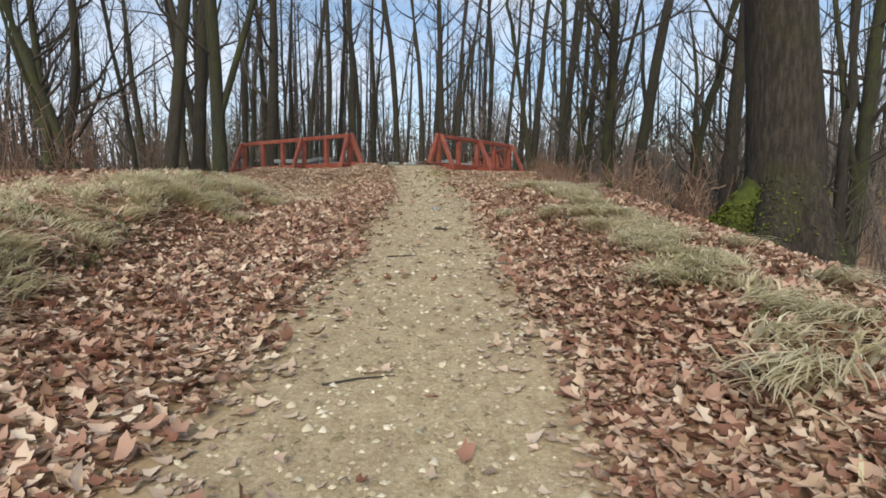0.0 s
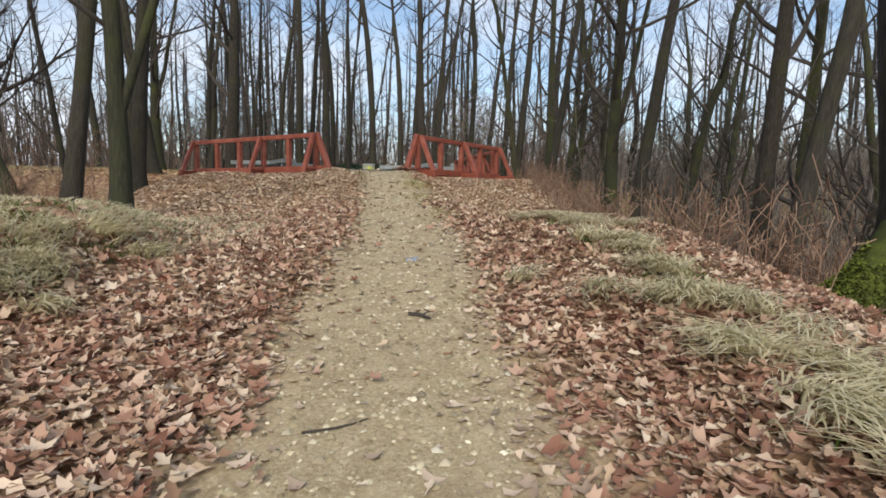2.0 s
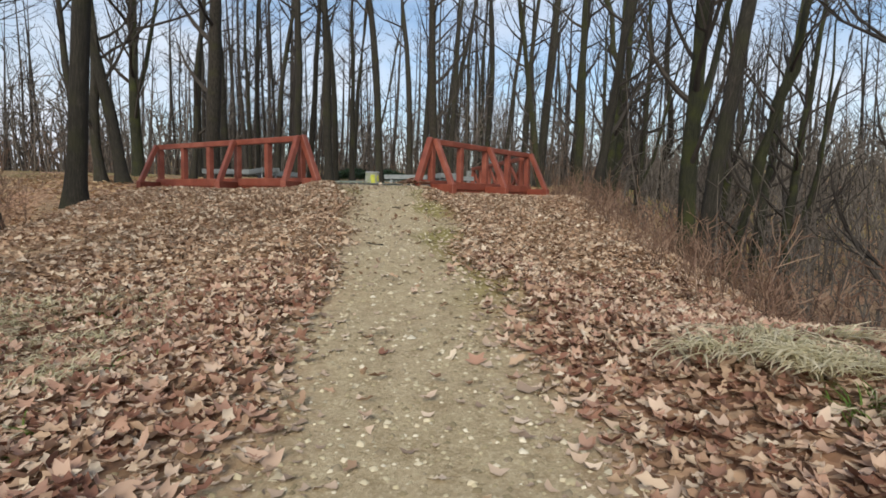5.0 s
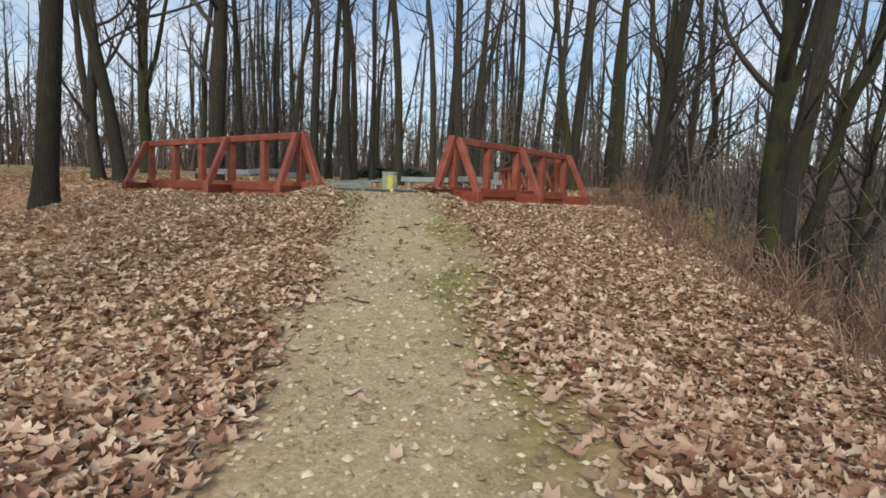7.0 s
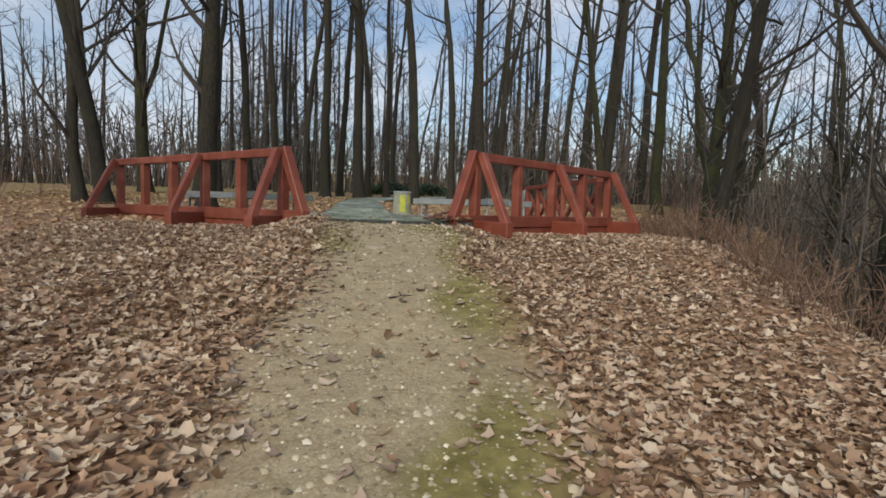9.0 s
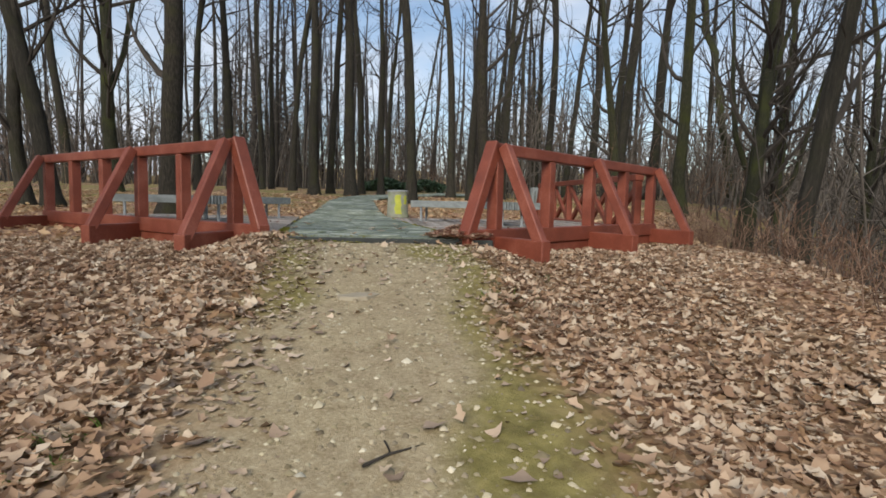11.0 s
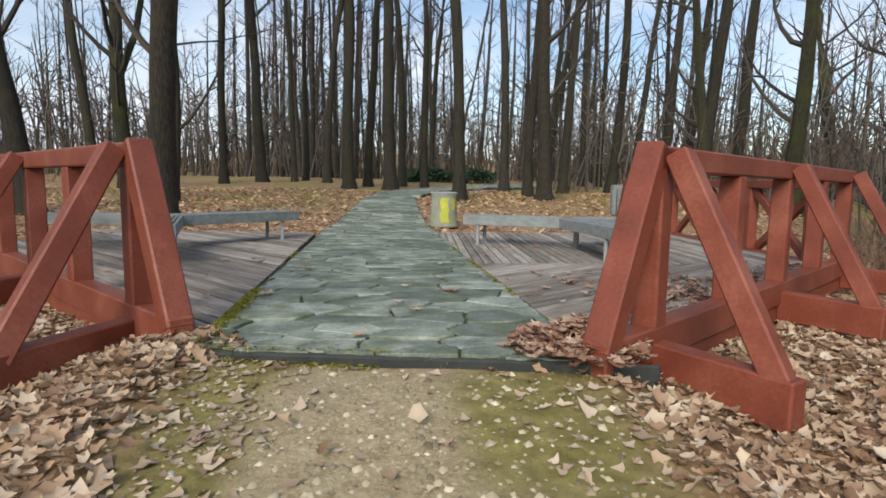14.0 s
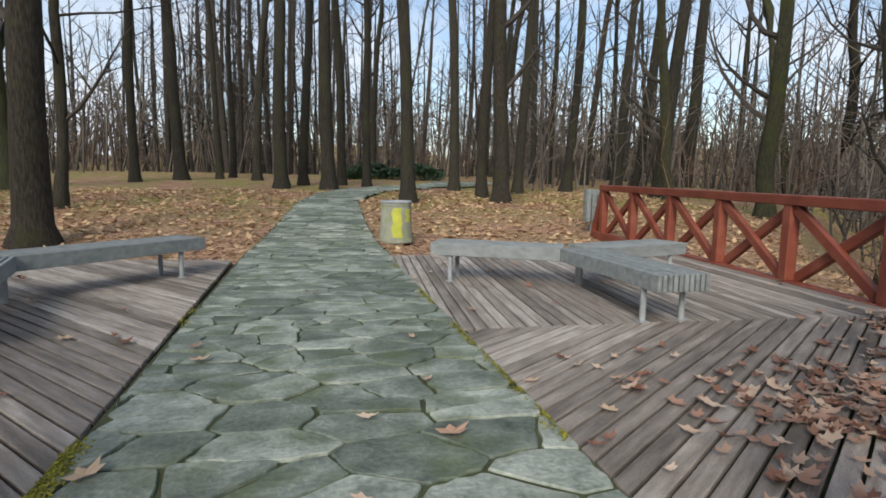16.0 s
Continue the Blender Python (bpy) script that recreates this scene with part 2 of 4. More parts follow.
def ground_material():
    m = bpy.data.materials.new("leaf_litter_and_gravel")
    m.use_nodes = True
    n, l = m.node_tree.nodes, m.node_tree.links
    bsdf = n["Principled BSDF"]
    tc = n.new("ShaderNodeTexCoord")

    def ramp(value, stops):
        r = n.new("ShaderNodeValToRGB")
        el = r.color_ramp.elements
        while len(el) < len(stops):
            el.new(0.5)
        for e, (p, c) in zip(el, stops):
            e.position, e.color = p, (*c, 1)
        l.new(value, r.inputs[0])
        return r.outputs[0]

    def tex(kind, scale):
        t = n.new(kind)
        t.inputs["Scale"].default_value = scale
        l.new(tc.outputs["Object"], t.inputs["Vector"])
        return t

    def mix(f, a, b):
        x = n.new("ShaderNodeMixRGB")
        for i, v in enumerate((f, a, b)):
            if isinstance(v, (int, float)):
                x.inputs[i].default_value = v
            else:
                l.new(v, x.inputs[i])
        return x.outputs[0]

    def attr(name):
        a = n.new("ShaderNodeAttribute")
        a.attribute_name = name
        return a.outputs["Fac"]

    cells = tex("ShaderNodeTexVoronoi", 17)
    sep = n.new("ShaderNodeSeparateColor")
    l.new(cells.outputs["Color"], sep.inputs[0])
    leaf = ramp(sep.outputs[0], [(0.0, (0.1, 0.052, 0.033)), (0.35, (0.22, 0.122, 0.08)), (0.65, (0.32, 0.19, 0.12)), (1.0, (0.46, 0.32, 0.21))])
    broad = tex("ShaderNodeTexNoise", 0.7)
    leaf = mix(ramp(broad.outputs["Fac"], [(0.35, (0, 0, 0)), (0.7, (0.5, 0.5, 0.5))]), leaf, ramp(sep.outputs[1], [(0, (0.14, 0.1, 0.05)), (1, (0.36, 0.29, 0.17))]))
    soil = tex("ShaderNodeTexNoise", 9)
    chips = tex("ShaderNodeTexVoronoi", 70)
    grit = tex("ShaderNodeTexNoise", 45)
    grit.inputs["Detail"].default_value, grit.inputs["Roughness"].default_value = 8, 0.75
    tone = tex("ShaderNodeTexNoise", 1.6)
    sep2 = n.new("ShaderNodeSeparateColor")
    l.new(chips.outputs["Color"], sep2.inputs[0])
    stone = ramp(sep2.outputs[0], [(0.0, (0.16, 0.125, 0.066)), (0.5, (0.35, 0.285, 0.165)), (0.9, (0.54, 0.47, 0.32)), (1.0, (0.7, 0.64, 0.5))])
    earth = ramp(soil.outputs["Fac"], [(0.3, (0.24, 0.19, 0.11)), (0.7, (0.43, 0.355, 0.225))])
    path = mix(0.3, earth, stone)
    path = mix(ramp(grit.outputs["Fac"], [(0.36, (0, 0, 0)), (0.62, (0.75, 0.75, 0.75))]), path, ramp(grit.outputs["Fac"], [(0.4, (0.2, 0.155, 0.09)), (0.55, (0.42, 0.345, 0.22)), (0.7, (0.6, 0.53, 0.38))]))
    path = mix(ramp(tone.outputs["Fac"], [(0.42, (0, 0, 0)), (0.7, (0.28, 0.28, 0.28))]), path, ramp(soil.outputs["Fac"], [(0.3, (0.2, 0.155, 0.1)), (0.7, (0.36, 0.29, 0.2))]))
    path = mix(attr("moss"), path, ramp(soil.outputs["Fac"], [(0.3, (0.1, 0.095, 0.018)), (0.7, (0.25, 0.215, 0.065))]))
    edge = n.new("ShaderNodeMath")
    edge.operation = "MULTIPLY_ADD"
    edge.inputs[1].default_value, edge.inputs[2].default_value = 0.5, -0.25
    l.new(soil.outputs["Fac"], edge.inputs[0])
    e2 = n.new("ShaderNodeMath")
    e2.operation, e2.use_clamp = "ADD", True
    l.new(attr("gravel"), e2.inputs[0])
    l.new(edge.outputs[0], e2.inputs[1])
    base = mix(attr("grass"), leaf, mix(ramp(broad.outputs["Fac"], [(0.4, (0, 0, 0)), (0.6, (1, 1, 1))]), leaf, ramp(soil.outputs["Fac"], [(0.3, (0.12, 0.12, 0.03)), (0.7, (0.3, 0.26, 0.09))])))
    l.new(mix(e2.outputs[0], base, path), bsdf.inputs["Base Color"])
    bsdf.inputs["Roughness"].default_value = 0.95
    bsdf.inputs["Specular IOR Level"].default_value = 0.15
    b = n.new("ShaderNodeBump")
    b.inputs["Strength"].default_value, b.inputs["Distance"].default_value = 0.6, 0.02
    l.new(mix(e2.outputs[0], cells.outputs["Distance"], grit.outputs["Fac"]), b.inputs["Height"])
    l.new(b.outputs[0], bsdf.inputs["Normal"])
    return m


gm.materials.append(ground_material())
tagged(new("ground", gm), "ridge of leaf litter with a gravel path climbing it", "ground", kind="structure")

# ---- railings of the deck ----
U_R, N_R = Vector((0.797, 0.604, 0)).normalized(), Vector((0.4, -0.8, 0))
U_L, N_L = Vector((-0.652, 0.758, 0)).normalized(), Vector((-0.48, -0.94, 0))
TOP = 1.2


def truss_rail(label, start, u, out, bays, braced):
    """A deck rail: posts on a sole beam, a top rail, an end raker and raking struts on outriggers."""
    a = Vector(start)
    rail = thing("timber_railing", a, label, "railing", "red railings of the deck")
    n = Vector((u.y, -u.x, 0))
    if n.dot(out) < 0:
        n = -n
    end = u * (1.3 * bays)
    up = Vector((0, 0, 1))
    part("top_rail", timber(-u * 0.1 + up * (TOP - 0.075), end + u * 0.12 + up * (TOP - 0.075), 0.17, 0.15, n), RED, rail)
    part("sole_beam", timber(-u * 0.62 + up * 0.0, end + u * 0.2, 0.16, 0.22, n), RED, rail)
    part("lower_beam", timber(-u * 0.55 + up * -0.2 - n * 0.02, end + u * 0.15 + up * -0.2 - n * 0.02, 0.14, 0.17, n), RED, rail)
    part("end_raker", timber(-u * 0.02 + up * (TOP + 0.0), -u * 0.56 + up * 0.02, 0.17, 0.15, n), RED, rail)
    for i in range(bays + 1):
        p = u * (1.3 * i + 0.02)
        part("post", timber(p + up * 0.1, p + up * (TOP - 0.15), 0.16, 0.15, n), RED, rail)
        if i in braced:
            tip = p + out
            part("strut", timber(p + n * 0.13 + up * (TOP - 0.04), tip - out.normalized() * 0.09 + up * -0.04, 0.13, 0.14, u), RED, rail)
            part("outrigger", timber(p + n * 0.06 + up * -0.12, tip + up * -0.125, 0.15, 0.27, u), RED, rail)
    return rail


truss_rail("red-painted timber railing with raking struts beside the path", (1.574, -0.17, 0), U_R, N_R, 4, (0, 2, 4))
truss_rail("long red-painted timber railing with raking struts", (-1.69, 0.665, 0), U_L, N_L, 5, (0, 2, 5))


def cross_rail(a, b, bays):
    """A rail with a cross of timbers in each bay."""
    a, b = Vector(a), Vector(b)
    rail = thing("cross_railing", a, "red-painted timber railing with crossed braces at the deck's side", "railing", "red railings of the deck")
    u = (b - a).normalized()
    n = Vector((u.y, -u.x, 0))
    up = Vector((0, 0, 1))
    w = (b - a).length / bays
    part("top_rail", timber(-u * 0.1 + up * 1.12, (b - a) + u * 0.1 + up * 1.12, 0.18, 0.13, n), RED, rail)
    part("sole_beam", timber(-u * 0.2 + up * 0.02, (b - a) + u * 0.5 + up * 0.02, 0.18, 0.17, n), RED, rail)
    for i in range(bays + 1):
        p = u * (w * i)
        part("post", timber(p + up * 0.1, p + up * 1.06, 0.15, 0.15, n), RED, rail)
        if i < bays:
            q = u * (w * (i + 1))
            part("brace", timber(p + up * 0.12 + u * 0.06, q + up * 1.04 - u * 0.06, 0.085, 0.13, n), RED, rail)
            part("brace", timber(p + up * 1.04 + u * 0.06 + n * 0.088, q + up * 0.12 - u * 0.06 + n * 0.088, 0.085, 0.13, n), RED, rail)
    part("end_raker", timber((b - a) + up * 1.15, (b - a) + u * 0.5 + up * 0.05, 0.14, 0.12, n), RED, rail)


cross_rail((5.72, 3.45, -0.09), (6.5, 10.7, -0.05), 5)

# ---- stone path and decks ----
def clip_cell(poly, px, py, nx_, ny_):
    """The part of a polygon where (x - p) . n <= 0."""
    out = []
    for i in range(len(poly)):
        a, b = poly[i], poly[(i + 1) % len(poly)]
        da = (a[0] - px) * nx_ + (a[1] - py) * ny_
        db = (b[0] - px) * nx_ + (b[1] - py) * ny_
        if da <= 0:
            out.append(a)
        if da * db < 0:
            t = da / (da - db)
            out.append((a[0] + t * (b[0] - a[0]), a[1] + t * (b[1] - a[1])))
    return out


def inset(poly, g):
    """A convex polygon drawn in by g."""
    out = poly
    for i in range(len(poly)):
        a, b = poly[i], poly[(i + 1) % len(poly)]
        ex, ey = b[0] - a[0], b[1] - a[1]
        ln = math.hypot(ex, ey)
        if ln < 1e-6:
            continue
        nx_, ny_ = ey / ln, -ex / ln
        out = clip_cell(out, a[0] - nx_ * g, a[1] - ny_ * g, nx_, ny_)
        if len(out) < 3:
            return []
    return out


def centre(y):
    return np.interp(y, (0, 9, 13, 17.6, 20, 21.5, 23, 24.5, 27), (0, 0.1, 0.3, 0.62, 1.2, 1.8, 2.9, 4.6, 8))


def half_width(y):
    return np.interp(y, (0, 8.5, 10, 18, 22, 27), (1.15, 1.14, 1.06, 0.92, 1.1, 1.6))


stone_path = thing("stone_path", (0, 0, 0), "grey-green irregular flagstone path with mossy joints", "path", kind="structure")
bed = bmesh.new()
ys = np.linspace(0.0, 27.0, 55)
rowv = [(bed.verts.new((-1.17, front(-1.17), -0.016)), bed.verts.new((1.17, front(1.17), -0.016)))]
for y in ys[1:]:
    c, h = float(centre(y)), float(half_width(y))
    z = max(0.0, float(ground(c, y)) + 0.07) if y > 8 else 0.0
    rowv.append((bed.verts.new((c - h - 0.02, y, z - 0.016)), bed.verts.new((c + h + 0.02, y, z - 0.016))))
for (a, b), (c, d) in zip(rowv, rowv[1:]):
    bed.faces.new((a, b, d, c))
low = [bed.verts.new((v.co.x, v.co.y, -0.3)) for v in rowv[0]]
bed.faces.new((rowv[0][1], rowv[0][0], low[0], low[1]))
part("joint_bed", bed, JOINT, stone_path)
part("edge_strip", timber((-1.3, front(-1.3) - 0.03, -0.11), (1.45, front(1.45) - 0.03, -0.11), 0.03, 0.2), STRIP, stone_path, "dark steel edge strip")
rnd = random.Random(5)
# broken flags: cells about scattered seeds, wider across the walk than along it
seeds = []
y = -0.62
while y < 26.8:
    deep = 0.5 if y > 12 else rnd.choice((0.18, 0.24, 0.3, 0.38))
    x = -1.5 + rnd.uniform(-0.2, 0.2)
    while x < 1.6:
        wide = rnd.uniform(0.55, 0.85) if y > 12 else rnd.choice((0.2, 0.3, 0.42, 0.55, 0.7))
        seeds.append((float(centre(y)) + x + wide / 2 + rnd.uniform(-0.13, 0.13), y + deep / 2 + rnd.uniform(-0.16, 0.16)))
        x += wide
    y += deep
cells = []
for sx, sy in seeds:
    c, h = float(centre(sy)), float(half_width(sy))
    if not (c - h - 0.25 < sx < c + h + 0.25 and sy > front(sx) - 0.2):
        continue
    poly = [(c - h, sy - 1.2), (c + h, sy - 1.2), (c + h, sy + 1.2), (c - h, sy + 1.2)]
    for qx, qy in seeds:
        if (qx, qy) != (sx, sy) and abs(qx - sx) < 1.9 and abs(qy - sy) < 1.3 and len(poly) > 2:
            # distances along the walk count for more
            nx_, ny_ = (qx - sx), (qy - sy) * 2.6
            poly = clip_cell(poly, (sx + qx) / 2, (sy + qy) / 2, nx_, ny_)
    if sy < 1.0 and len(poly) > 2:
        poly = clip_cell(poly, 0, front(0), -0.18, -1)
    if len(poly) > 2:
        area = abs(sum(poly[k - 1][0] * poly[k][1] - poly[k][0] * poly[k - 1][1] for k in range(len(poly)))) / 2
        if area > 0.008:
            cells.append(poly)
for poly in cells:
    if len(poly) < 3:
        continue
    poly = inset(poly, rnd.uniform(0.006, 0.015))
    if len(poly) < 3:
        continue
    # worn corners
    soft = []
    for i in range(len(poly)):
        p0, p1, p2 = Vector(poly[i - 1]), Vector(poly[i]), Vector(poly[(i + 1) % len(poly)])
        r = rnd.uniform(0.02, 0.08)
        soft += [p1 + (p0 - p1) * r, p1 + (p2 - p1) * r]
        e = p2 - p1
        if e.length > 0.16:
            side = Vector((-e.y, e.x)).normalized()
            soft += [p1.lerp(p2, q) + side * rnd.uniform(-0.014, 0.012) for q in (0.25, 0.5, 0.76)]
    cx, cy = sum(p.x for p in soft) / len(soft), sum(p.y for p in soft) / len(soft)
    zb = max(0.0, float(ground(cx, cy)) + 0.07) if cy > 8 else 0.0
    zs = [zb + rnd.uniform(-0.008, 0.008) for _ in range(1)][0]
    tx, ty = rnd.uniform(-0.015, 0.015), rnd.uniform(-0.015, 0.015) + (0.05 if cy > 12 else 0)
    m = len(soft)
    vs = [(p.x - cx, p.y - cy, -0.05) for p in soft]
    vs += [(p.x - cx, p.y - cy, -0.007 + tx * (p.x - cx) + ty * (p.y - cy)) for p in soft]
    vs += [((p.x - cx) * 0.975, (p.y - cy) * 0.975, tx * (p.x - cx) + ty * (p.y - cy)) for p in soft]
    fs = [(i, (i + 1) % m, m + (i + 1) % m, m + i) for i in range(m)] + [(m + i, m + (i + 1) % m, 2 * m + (i + 1) % m, 2 * m + i) for i in range(m)] + [tuple(range(2 * m, 3 * m))]
    st = mesh_part("flagstone", vs, fs, STONE, stone_path)
    st.location = (cx, cy, zs)


def plank_field(deck, outline, origin, direction, width, gap):
    """Boards of a deck laid along direction, cut to a convex outline."""
    d = Vector(direction).normalized()
    s = Vector((-d.y, d.x))
    o = Vector(origin)
    for k in range(-80, 80):
        lo, hi = k * width + gap / 2, (k + 1) * width - gap / 2
        poly = [tuple(p) for p in outline]
        poly = clip_cell(poly, *(o + s * hi), s.x, s.y)
        if len(poly) >= 3:
            poly = clip_cell(poly, *(o + s * lo), -s.x, -s.y)
        if len(poly) < 3:
            continue
        area = abs(sum(poly[i - 1][0] * poly[i][1] - poly[i][0] * poly[i - 1][1] for i in range(len(poly)))) / 2
        if area < 0.01:
            continue
        cx, cy = sum(p[0] for p in poly) / len(poly), sum(p[1] for p in poly) / len(poly)
        m = len(poly)
        loc = [((p[0] - cx) * d.x + (p[1] - cy) * d.y, (p[0] - cx) * s.x + (p[1] - cy) * s.y) for p in poly]
        inn = inset(loc, 0.005)
        if len(inn) != m:
            inn = [(a * 0.995, b * 0.95) for a, b in loc]
        vs = [(a, b, -0.035) for a, b in loc] + [(a, b, -0.004) for a, b in loc] + [(a, b, 0) for a, b in inn]
        fs = [(i, (i + 1) % m, m + (i + 1) % m, m + i) for i in range(m)] + [(m + i, m + (i + 1) % m, 2 * m + (i + 1) % m, 2 * m + i) for i in range(m)] + [tuple(range(2 * m, 3 * m))]
        pl = mesh_part("plank", vs, fs, PLANK, deck)
        pl.matrix_basis = Matrix.Translation((cx, cy, random.uniform(-0.003, 0.003))) @ Matrix.Rotation(math.atan2(d.y, d.x), 4, "Z")


def joist_sheet(deck, outline):
    bm = bmesh.new()
    top = [bm.verts.new((x, y, -0.06)) for x, y in outline]
    low = [bm.verts.new((x, y, -0.3)) for x, y in outline]
    bm.faces.new(top)
    for i in range(len(top)):
        j = (i + 1) % len(top)
        bm.faces.new((top[i], low[i], low[j], top[j]))
    part("joist_frame", bm, JOINT, deck)


deck_r = thing("timber_deck", (0, 0, 0), "grey weathered plank deck laid in a chevron beside the stone path", "deck", "timber decks", "structure")
deck_l = thing("timber_deck", (0, 0, 0), "grey weathered plank deck beside the stone path", "deck", "timber decks", "structure")
OUT_R = [(1.16, -0.46), (5.65, 2.9), (5.75, 3.4), (6.25, 7.95), (1.16, 7.9)]
OUT_L = [(-1.16, 0.1), (-5.6, 5.3), (-5.3, 8.2), (-1.16, 7.75)][::-1]
joist_sheet(deck_r, OUT_R)
joist_sheet(deck_l, OUT_L)
SEAM = (Vector((1.16, 3.4)), Vector((1.0, -0.05)).normalized())
sn = Vector((-SEAM[1].y, SEAM[1].x))
near_r = clip_cell(OUT_R, SEAM[0].x, SEAM[0].y, sn.x, sn.y)
far_r = clip_cell(OUT_R, SEAM[0].x, SEAM[0].y, -sn.x, -sn.y)
plank_field(deck_r, near_r, (0, 0), (0.81, 0.585), 0.116, 0.019)
plank_field(deck_r, far_r, (0, 0), (0.1, 0.995), 0.116, 0.019)
plank_field(deck_l, OUT_L, (0, 0), (0.66, -0.75), 0.116, 0.019)


# ---- benches, bins ----
def bench(label, centre_at, arms):
    """A bench of slatted arms that meet in the middle, on steel legs."""
    b = thing("bench", (*centre_at, 0), label, "bench", "slatted benches on the deck")
    for dx, dy in arms:
        d = Vector((dx, dy, 0))
        u = d.normalized()
        s = Vector((-u.y, u.x, 0))
        seat = new("seat")
        seat.parent = b
        for k in range(10):
            off = (k - 4.5) * 0.053
            t = timber(u * 0.12 + s * off + Vector((0, 0, 0.395)), d + s * off + Vector((0, 0, 0.395)), 0.037, 0.15, s, 0.005)
            me = bpy.data.meshes.new("slat")
            t.to_mesh(me)
            t.free()
            me.materials.append(BENCH)
            o = new("slat", me)
            o.parent = seat
        for side in (-0.2, 0.2):
            p = d * 0.86 + s * side
            leg = bmesh.new()
            bmesh.ops.create_cone(leg, segments=10, radius1=0.028, radius2=0.028, depth=0.32, cap_ends=True)
            bmesh.ops.translate(leg, vec=(p.x, p.y, 0.162), verts=leg.verts)
            lo = part("leg", leg, STEEL, b, "galvanised steel leg")
            foot = timber((p.x - 0.05, p.y, 0.006), (p.x + 0.05, p.y, 0.006), 0.09, 0.01, None, 0)
            part("foot_plate", foot, STEEL, lo)
    leg = bmesh.new()
    bmesh.ops.create_cone(leg, segments=10, radius1=0.045, radius2=0.045, depth=0.32, cap_ends=True)
    bmesh.ops.translate(leg, vec=(0.1, 0.05, 0.162), verts=leg.verts)
    part("leg", leg, STEEL, b, "galvanised steel leg")
    return b


bench("grey weathered three-armed slatted bench on steel legs", (2.98, 5.05), ((-1.5, 0.78), (0.04, -1.98), (1.6, 0.45)))
bench("grey weathered angled slatted bench on steel legs", (-3.0, 5.0), ((1.5, 1.62), (0.5, -1.9), (-1.6, 0.4)))

# ---- trees ----
def tube(verts, faces, pts, radii, sides):
    """Adds a tapered tube along pts."""
    base = len(verts)
    for i, (p, r) in enumerate(zip(pts, radii)):
        t = (pts[min(i + 1, len(pts) - 1)] - pts[max(i - 1, 0)]).normalized()
        a = t.cross(Vector((0.31, 0.95, 0.1)) if abs(t.y) < 0.9 else Vector((1, 0, 0))).normalized()
        b = t.cross(a)
        for k in range(sides):
            w = 2 * math.pi * k / sides
            verts.append(p + a * (math.cos(w) * r) + b * (math.sin(w) * r))
    for i in range(len(pts) - 1):
        for k in range(sides):
            q = base + i * sides
            faces.append((q + k, q + (k + 1) % sides, q + sides + (k + 1) % sides, q + sides + k))


def grow(rnd, verts, faces, start, direction, length, radius, level, depth, sides, twigs, rise=0.12):
    """A crooked branch with side branches."""
    steps = (6, 4, 2, 2)[min(level, 3)]
    pts, d = [start.copy()], direction.normalized()
    for i in range(steps):
        wob = 0.22 + 0.08 * level
        d = (d + Vector((rnd.uniform(-wob, wob), rnd.uniform(-wob, wob), rnd.uniform(-wob, wob) + rise))).normalized()
        pts.append(pts[-1] + d * (length / steps))
    radii = [max(radius * (1 - 0.85 * i / steps), 0.005) for i in range(steps + 1)]
    tube(verts, faces, pts, radii, sides[min(level, len(sides) - 1)])
    if level < depth:
        for k in range(twigs[level]):
            f = rnd.uniform(0.25, 1.0) * steps
            i = min(int(f), steps - 1)
            p = pts[i].lerp(pts[i + 1], f - i)
            ax = (pts[i + 1] - pts[i]).normalized()
            side = ax.cross(Vector((rnd.uniform(-1, 1), rnd.uniform(-1, 1), rnd.uniform(-1, 1)))).normalized()
            nd = ax * rnd.uniform(0.5, 0.9) + side * rnd.uniform(0.6, 1.0)
            grow(rnd, verts, faces, p, nd, length * rnd.uniform(0.32, 0.55) * (1.15 - 0.5 * f / steps), radii[i] * 0.55, level + 1, depth, sides, twigs, rise)


